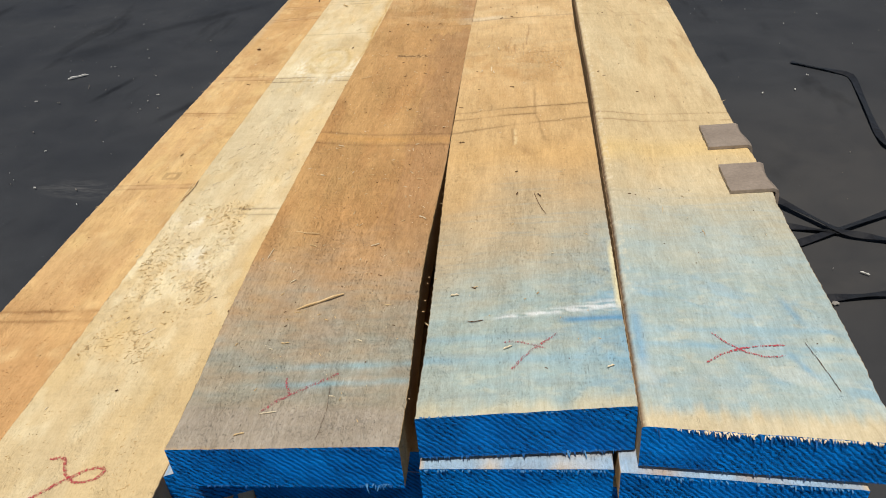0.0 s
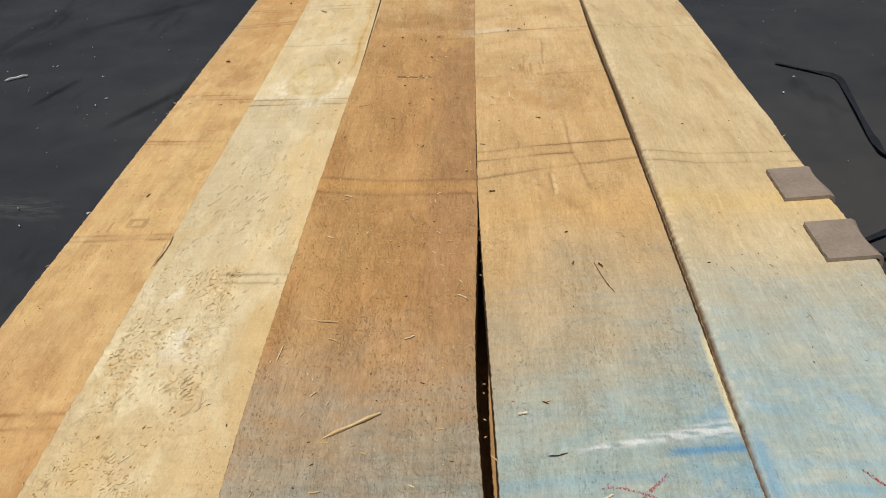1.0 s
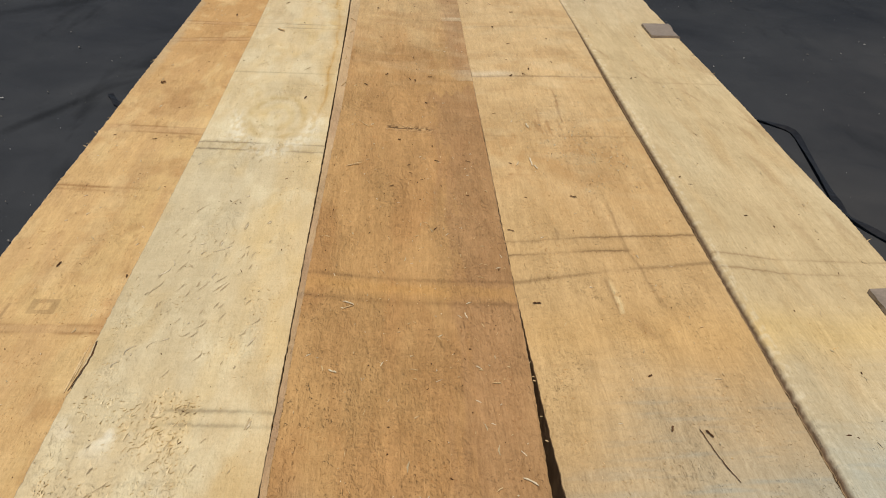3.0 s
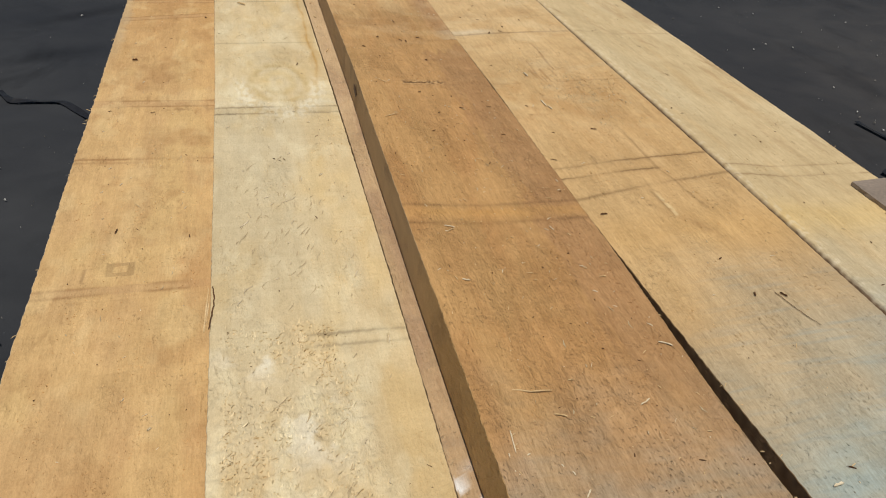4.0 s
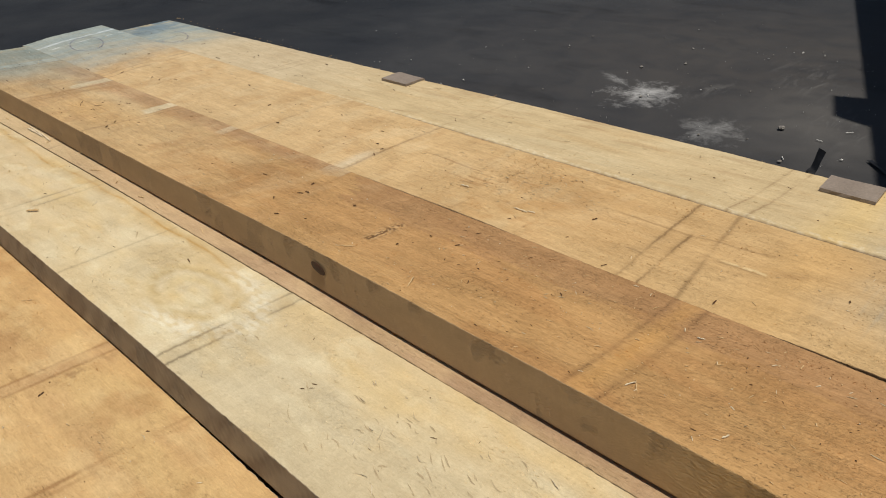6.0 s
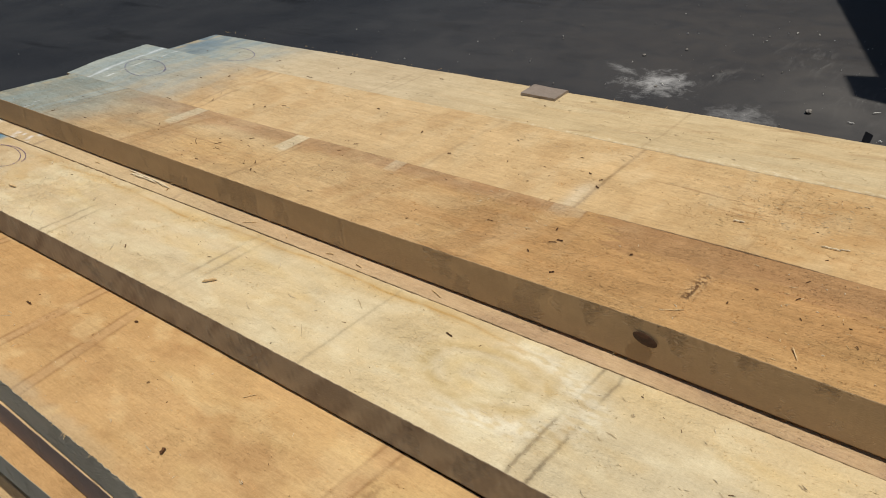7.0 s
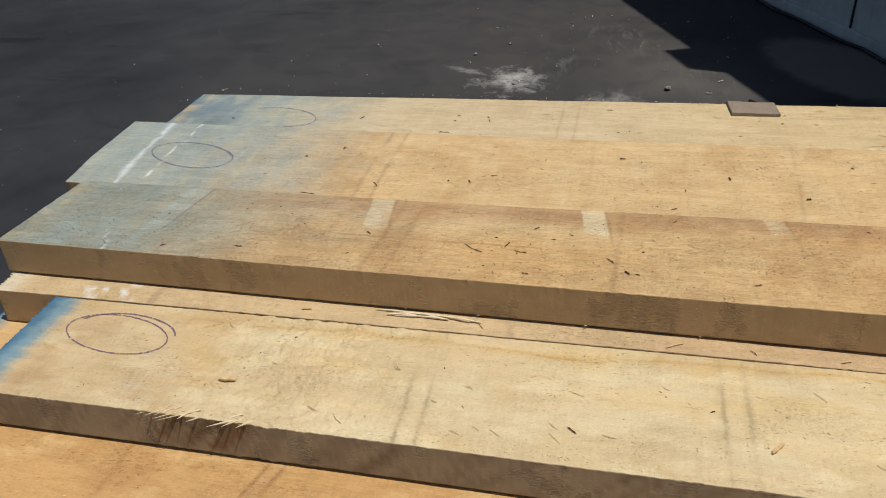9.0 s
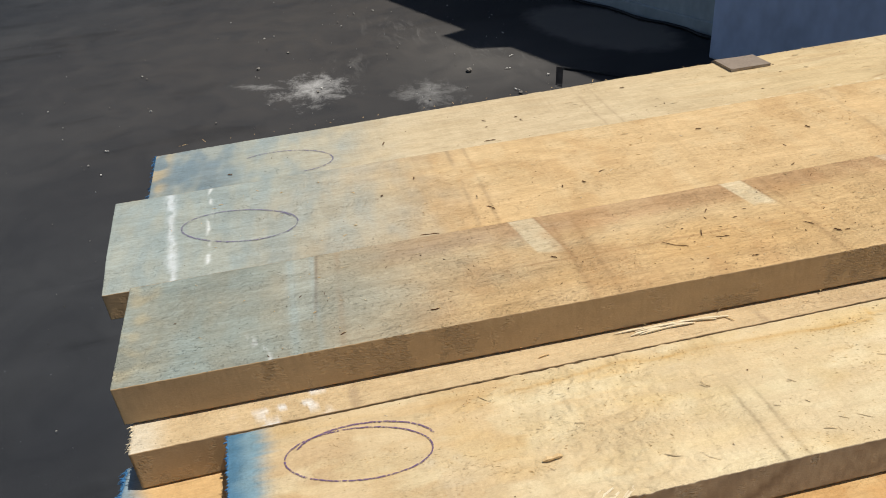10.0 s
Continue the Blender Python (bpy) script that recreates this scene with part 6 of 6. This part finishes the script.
ON_B = [(-0.504, 2.950, -84, 0.027, 0.0055), (-0.518, 2.437, -130, 0.017, 0.0016), (-0.506, 2.177, -38, 0.026, 0.0052), (-0.390, 1.708, -105, 0.016, 0.002), (-0.53, 0.356, 70, 0.006, 0.0015), (-0.47, 0.18, 40, 0.005, 0.0015)]
for x, y, a, d, w in ON_B:
    loose("wood_splinter", x, y, a, d, T - SKIN, SPLINTER if w > 0.005 else BARK, w, "brown chip on the cream plank")
ON_A = [(-0.782, 1.946, 27, 0.013, 0.005), (-0.625, 1.938, -36, 0.022, 0.0014), (-0.611, 2.284, -59, 0.007, 0.003), (-0.696, 2.529, -90, 0.018, 0.004), (-0.752, 1.131, -101, 0.015, 0.002), (-0.63, 1.10, -84, 0.009, 0.002), (-0.72, 1.62, 20, 0.012, 0.002)]
for x, y, a, d, w in ON_A:
    loose("wood_splinter", x, y, a, d, T - 2 * SKIN, SPLINTER if w < 0.0015 else BARK, w, "small splinter on the orange plank")
ON_F = [(-0.297, 2.720, -94, 0.126), (-0.300, 2.675, -92, 0.150), (-0.304, 2.700, -88, 0.09), (-0.299, 2.655, -97, 0.07), (-0.302, 2.735, -84, 0.05), (-0.304, 2.605, -139, 0.028), (-0.310, 2.186, -138, 0.013), (-0.312, 2.30, -60, 0.03), (-0.314, 1.98, -100, 0.02), (-0.312, 2.06, -70, 0.016), (-0.308, 1.80, -110, 0.03), (-0.31, 2.9, -80, 0.018)]
for k, (x, y, a, d) in enumerate(ON_F):
    loose("wood_splinter", x, y, a, d, T - SKIN, PALE_CHIP if k < 5 else SPLINTER, 0.0035 if k < 5 else 0.002, "long torn splinter in the step between planks" if k < 5 else "splinter in the step between planks", 0.03)


def fine_litter(name, label, spans, count, seed, material, size):
    """Sawdust, crumbs and hairs too many to count, over the planks."""
    rnd, verts, faces = random.Random(seed), [], []
    for _ in range(count):
        x0, x1, y0, y1, z = spans[rnd.randrange(len(spans))]
        x, y = rnd.uniform(x0, x1), rnd.uniform(y0, y1)
        a, d = rnd.uniform(0, 6.28), size * (0.3 + rnd.random() ** 3 * 1.7)
        w = rnd.uniform(0.0005, 0.0013)
        z = resting(x, y, z)
        sliver(verts, faces, (x, y, z + w * 0.7), (x + math.cos(a) * d, y + math.sin(a) * d, z + w * 0.9), w, w)
    return tagged(mesh_object(name, verts, faces, material), label, "litter", kind="stuff")


TOPS = [(-0.29, -0.02, 0.05, 3.45, T), (-0.29, -0.02, 0.15, 1.3, T), (0.02, 0.26, 0.15, 3.5, T - 0.002)]
fine_litter("sawdust", "pale sawdust and tiny splinters on the planks", TOPS, 420, 71, SPLINTER, 0.006)
fine_litter("pale_crumbs", "tiny white wood crumbs on the planks", TOPS + [(-0.57, -0.34, 0.1, 3.2, T - SKIN), (-0.82, -0.62, 0.3, 3.2, T - 2 * SKIN)], 360, 72, PALE_CHIP, 0.005)
fine_litter("bark_dust", "fine dark bark dust on the planks", TOPS + [(-0.28, -0.03, 2.2, 3.3, T), (-0.57, -0.34, 0.1, 3.2, T - SKIN), (-0.82, -0.62, 0.3, 3.2, T - 2 * SKIN), (0.32, 0.55, 0.2, 3.3, T - 0.012)], 420, 73, BARK, 0.005)


# ---- edge pads ----
def edge_pad(x, y0, y1, z, seed, label):
    """A folded plate over the outer edge: a flat leaf on the plank, a bend and a leaf hanging down."""
    rnd = random.Random(seed)
    outline = [(0.0, 0.0), (0.076, 0.0), (0.082, -0.004), (0.083, -0.012), (0.083, -0.045)]
    verts, faces, n = [], [], 13
    thick = 0.0065
    for side in (0, 1):
        for k, (dx, dz) in enumerate(outline):
            for j in range(n):
                s = j / (n - 1)
                wave = 0.004 * math.sin(5 * s + seed) * max(0, k - 0.2) / 2
                inner = thick * side
                off = Vector((-inner if k >= 3 else (-0.5 * inner if k == 2 else 0), 0, -inner if k < 3 else 0))
                skew = 0.006 * dx / 0.08
                verts.append(Vector((dx + wave + (0.0015 * rnd.random() if k == 0 else 0), (y1 - y0) * (s - 0.5) + skew, dz + thick)) + off)
    m = len(outline)
    idx = lambda side, k, j: side * m * n + k * n + j
    for k in range(m - 1):
        for j in range(n - 1):
            faces.append((idx(0, k, j), idx(0, k + 1, j), idx(0, k + 1, j + 1), idx(0, k, j + 1)))
            faces.append((idx(1, k, j), idx(1, k, j + 1), idx(1, k + 1, j + 1), idx(1, k + 1, j)))
    for j in range(n - 1):
        faces.append((idx(0, 0, j), idx(0, 0, j + 1), idx(1, 0, j + 1), idx(1, 0, j)))
        faces.append((idx(0, m - 1, j), idx(1, m - 1, j), idx(1, m - 1, j + 1), idx(0, m - 1, j + 1)))
    for k in range(m - 1):
        faces.append((idx(0, k, 0), idx(1, k, 0), idx(1, k + 1, 0), idx(0, k + 1, 0)))
        faces.append((idx(0, k, n - 1), idx(0, k + 1, n - 1), idx(1, k + 1, n - 1), idx(1, k, n - 1)))
    ob = mesh_object("edge_pad", verts, faces, PAD)
    ob.location = (x, (y0 + y1) / 2, z + 0.001)
    return tagged(ob, label, "edge pad", "strap edge pads on the stack")


edge_pad(0.511, 0.795, 0.897, top_e(0.55, 0.85), 1, "brown folded edge pad on the pale plank's rim")
edge_pad(0.514, 0.616, 0.718, top_e(0.55, 0.66), 2, "brown folded edge pad on the pale plank's rim")
edge_pad(0.508, 2.055, 2.160, top_e(0.55, 2.1), 3, "brown folded edge pad on the pale plank's rim")


# ---- cut strapping on the ground ----
def strap(points, label, width=0.032, flat=None):
    """A flat strap through points (x, y, z), its faces kept level but for a slight twist."""
    pts = [Vector(p) for p in points]
    verts, faces = [], []
    dense = []
    for k in range(len(pts) - 1):
        for s in range(8):
            dense.append(pts[k].lerp(pts[k + 1], s / 8))
    dense.append(pts[-1])
    for k in range(1):
        dense = [dense[0]] + [(dense[j - 1] + dense[j] * 2 + dense[j + 1]) / 4 for j in range(1, len(dense) - 1)] + [dense[-1]]
    for k, p in enumerate(dense):
        way = (dense[min(k + 1, len(dense) - 1)] - dense[max(k - 1, 0)]).normalized()
        across = way.cross(Vector((0, 0, 1)))
        across = (Vector(flat) if flat else across).normalized() * width / 2
        across.z += 0.006 * math.sin(k * 0.6)
        up = Vector((0, 0, 0.0009))
        verts += [p + across + up, p - across + up, p - across - up, p + across - up]
        if k:
            for q in range(4):
                faces.append((4 * k - 4 + q, 4 * k - 4 + (q + 1) % 4, 4 * k + (q + 1) % 4, 4 * k + q))
    faces += [(3, 2, 1, 0), tuple(len(verts) - 4 + q for q in range(4))]
    ob = mesh_object("cut_strap", verts, faces, BAND)
    return tagged(ob, label, "strap", "cut straps on the ground")


strap([(1.74, 4.05, 0.012), (2.01, 3.81, 0.012), (1.88, 3.08, 0.012), (1.86, 2.90, 0.014), (1.98, 2.66, 0.012), (2.1, 2.3, 0.012)], "black strap lying kinked on the dark asphalt")
strap([(1.0, 2.55, 0.05), (1.21, 2.39, 0.03), (1.41, 2.12, 0.02), (1.60, 2.06, 0.014), (1.9, 2.02, 0.012)], "glossy black strap crossing others beside the stack")
strap([(0.95, 2.24, 0.012), (1.21, 2.19, 0.012), (1.40, 2.135, 0.012)], "short black strap end on the asphalt")
strap([(0.9, 1.91, 0.014), (1.21, 2.05, 0.014), (1.63, 2.27, 0.016), (1.95, 2.45, 0.012)], "black strap crossing another beside the stack")
strap([(0.9, 1.68, 0.012), (1.22, 1.697, 0.012), (1.43, 1.72, 0.012), (1.8, 1.78, 0.012)], "black strap running out from the stack")
strap([(2.85, 3.24, 0.012), (2.90, 2.93, 0.013), (2.72, 2.76, 0.02), (2.55, 2.65, 0.012)], "short black strap bent on the asphalt")
strap([(2.93, 1.81, 0.012), (3.07, 1.755, 0.014), (3.105, 1.735, 0.05), (3.13, 1.72, 0.152)], "black strap end standing up from the ground", 0.042, (0.2, 0.98, 0))
strap([(3.50, 1.58, 0.012), (3.23, 1.32, 0.012), (3.0, 1.1, 0.012)], "black strap lying at the shadow's edge", 0.03)
strap([(-1.72, 4.02, 0.012), (-1.64, 3.88, 0.014), (-1.40, 3.86, 0.012), (-1.17, 3.54, 0.012), (-0.98, 3.3, 0.02)], "black strap lying beside the stack")


# ---- litter on the ground ----
def pebble(x, y, r, label):
    bm = bmesh.new()
    bmesh.ops.create_icosphere(bm, subdivisions=3, radius=r)
    for v in bm.verts:
        k = 1 + 0.35 * noise.noise(v.co * (1.4 / r) + Vector((x, y, 0)))
        v.co = Vector((v.co.x * k * 1.3, v.co.y * k, v.co.z * k * 0.65))
    low_z = min(v.co.z for v in bm.verts)
    for v in bm.verts:
        v.co.z -= low_z
    ob = part("stone", bm, STONE, None)
    ob.location = (x, y, 0.001)
    return tagged(ob, label, "stone", "stones on the asphalt")


for x, y, r in ((3.70, 2.16, 0.024), (4.37, 3.56, 0.015), (3.73, 3.17, 0.012), (3.19, 1.95, 0.014), (4.66, 3.34, 0.012), (1.24, 1.672, 0.012), (3.05, 1.86, 0.016), (3.30, 2.5, 0.010)):
    pebble(x, y, 0.8 * r, "small grey stone lying on dark asphalt")


def yard_litter(name, label, count, seed, material, areas, size):
    rnd, verts, faces = random.Random(seed), [], []
    for _ in range(count):
        x0, x1, y0, y1 = areas[rnd.randrange(len(areas))]
        x, y = rnd.uniform(x0, x1), rnd.uniform(y0, y1)
        if -1.0 < x < 0.7 and -0.2 < y < 3.6:
            continue
        a, d = rnd.uniform(0, 6.28), size * (0.25 + rnd.random() ** 4 * 2.4)
        w = d * rnd.uniform(0.2, 0.6)
        sliver(verts, faces, (x, y, 0.008), (x + math.cos(a) * d, y + math.sin(a) * d, 0.009), w, 0.006)
    return tagged(mesh_object(name, verts, faces, material), label, "litter", kind="stuff")


YARD = [(-4.5, -1.0, 0.5, 7.5), (-3.4, -1.2, 2.0, 5.0), (0.8, 3.2, 1.0, 7), (2.5, 6.5, 1.5, 6.0), (2.8, 5.6, 1.5, 3.6), (0.8, 9, 3.5, 12)]
DUSTY_CHIP = blotched("dusty_white_chip", (0.42, 0.41, 0.38), (0.62, 0.60, 0.55), (60, 60, 60), 0.85)
yard_litter("wood_chips", "pale wood chips scattered over dark asphalt", 330, 81, DUSTY_CHIP, YARD, 0.008)
yard_litter("grit", "grey grit scattered over dark asphalt", 420, 82, STONE, YARD, 0.007)


def ground_chip(x, y, turn, length, width, label):
    """A splinter fallen on the asphalt, slightly bent."""
    verts, faces = [], []
    way = Vector((math.cos(radians(turn)), math.sin(radians(turn)), 0))
    side = Vector((-way.y, way.x, 0)) * length * 0.06
    lift = Vector((0, 0, 0.008))
    sliver(verts, faces, side + lift, way * length / 2 + lift, width, width * 0.6, 0.3)
    sliver(verts, faces, side + lift, -way * length / 2 + lift, width, width * 0.6, 0.45)
    ob = mesh_object("wood_splinter", verts, faces, DUSTY_CHIP)
    ob.location = (x, y, 0.0)
    return tagged(ob, label, "splinter", "splinters on the asphalt")


ground_chip(-3.01, 4.33, 35, 0.14, 0.016, "long pale splinter lying on dark asphalt")
for x, y, a, d in ((-3.084, 3.896, 20, 0.03), (-2.815, 4.51, 70, 0.025), (-2.252, 3.931, 10, 0.028), (-2.60, 3.134, 50, 0.022), (1.403, 1.853, -40, 0.05), (4.40, 1.741, 15, 0.06), (3.878, 1.82, -50, 0.07), (3.252, 1.958, 30, 0.075), (5.51, 2.593, 20, 0.05), (3.263, 4.433, 60, 0.05), (3.64, 1.908, 80, 0.06), (5.49, 2.756, 0, 0.06), (4.58, 4.40, 35, 0.045)):
    ground_chip(x, y, a, 0.7 * d, 0.006, "small pale splinter lying on the asphalt")
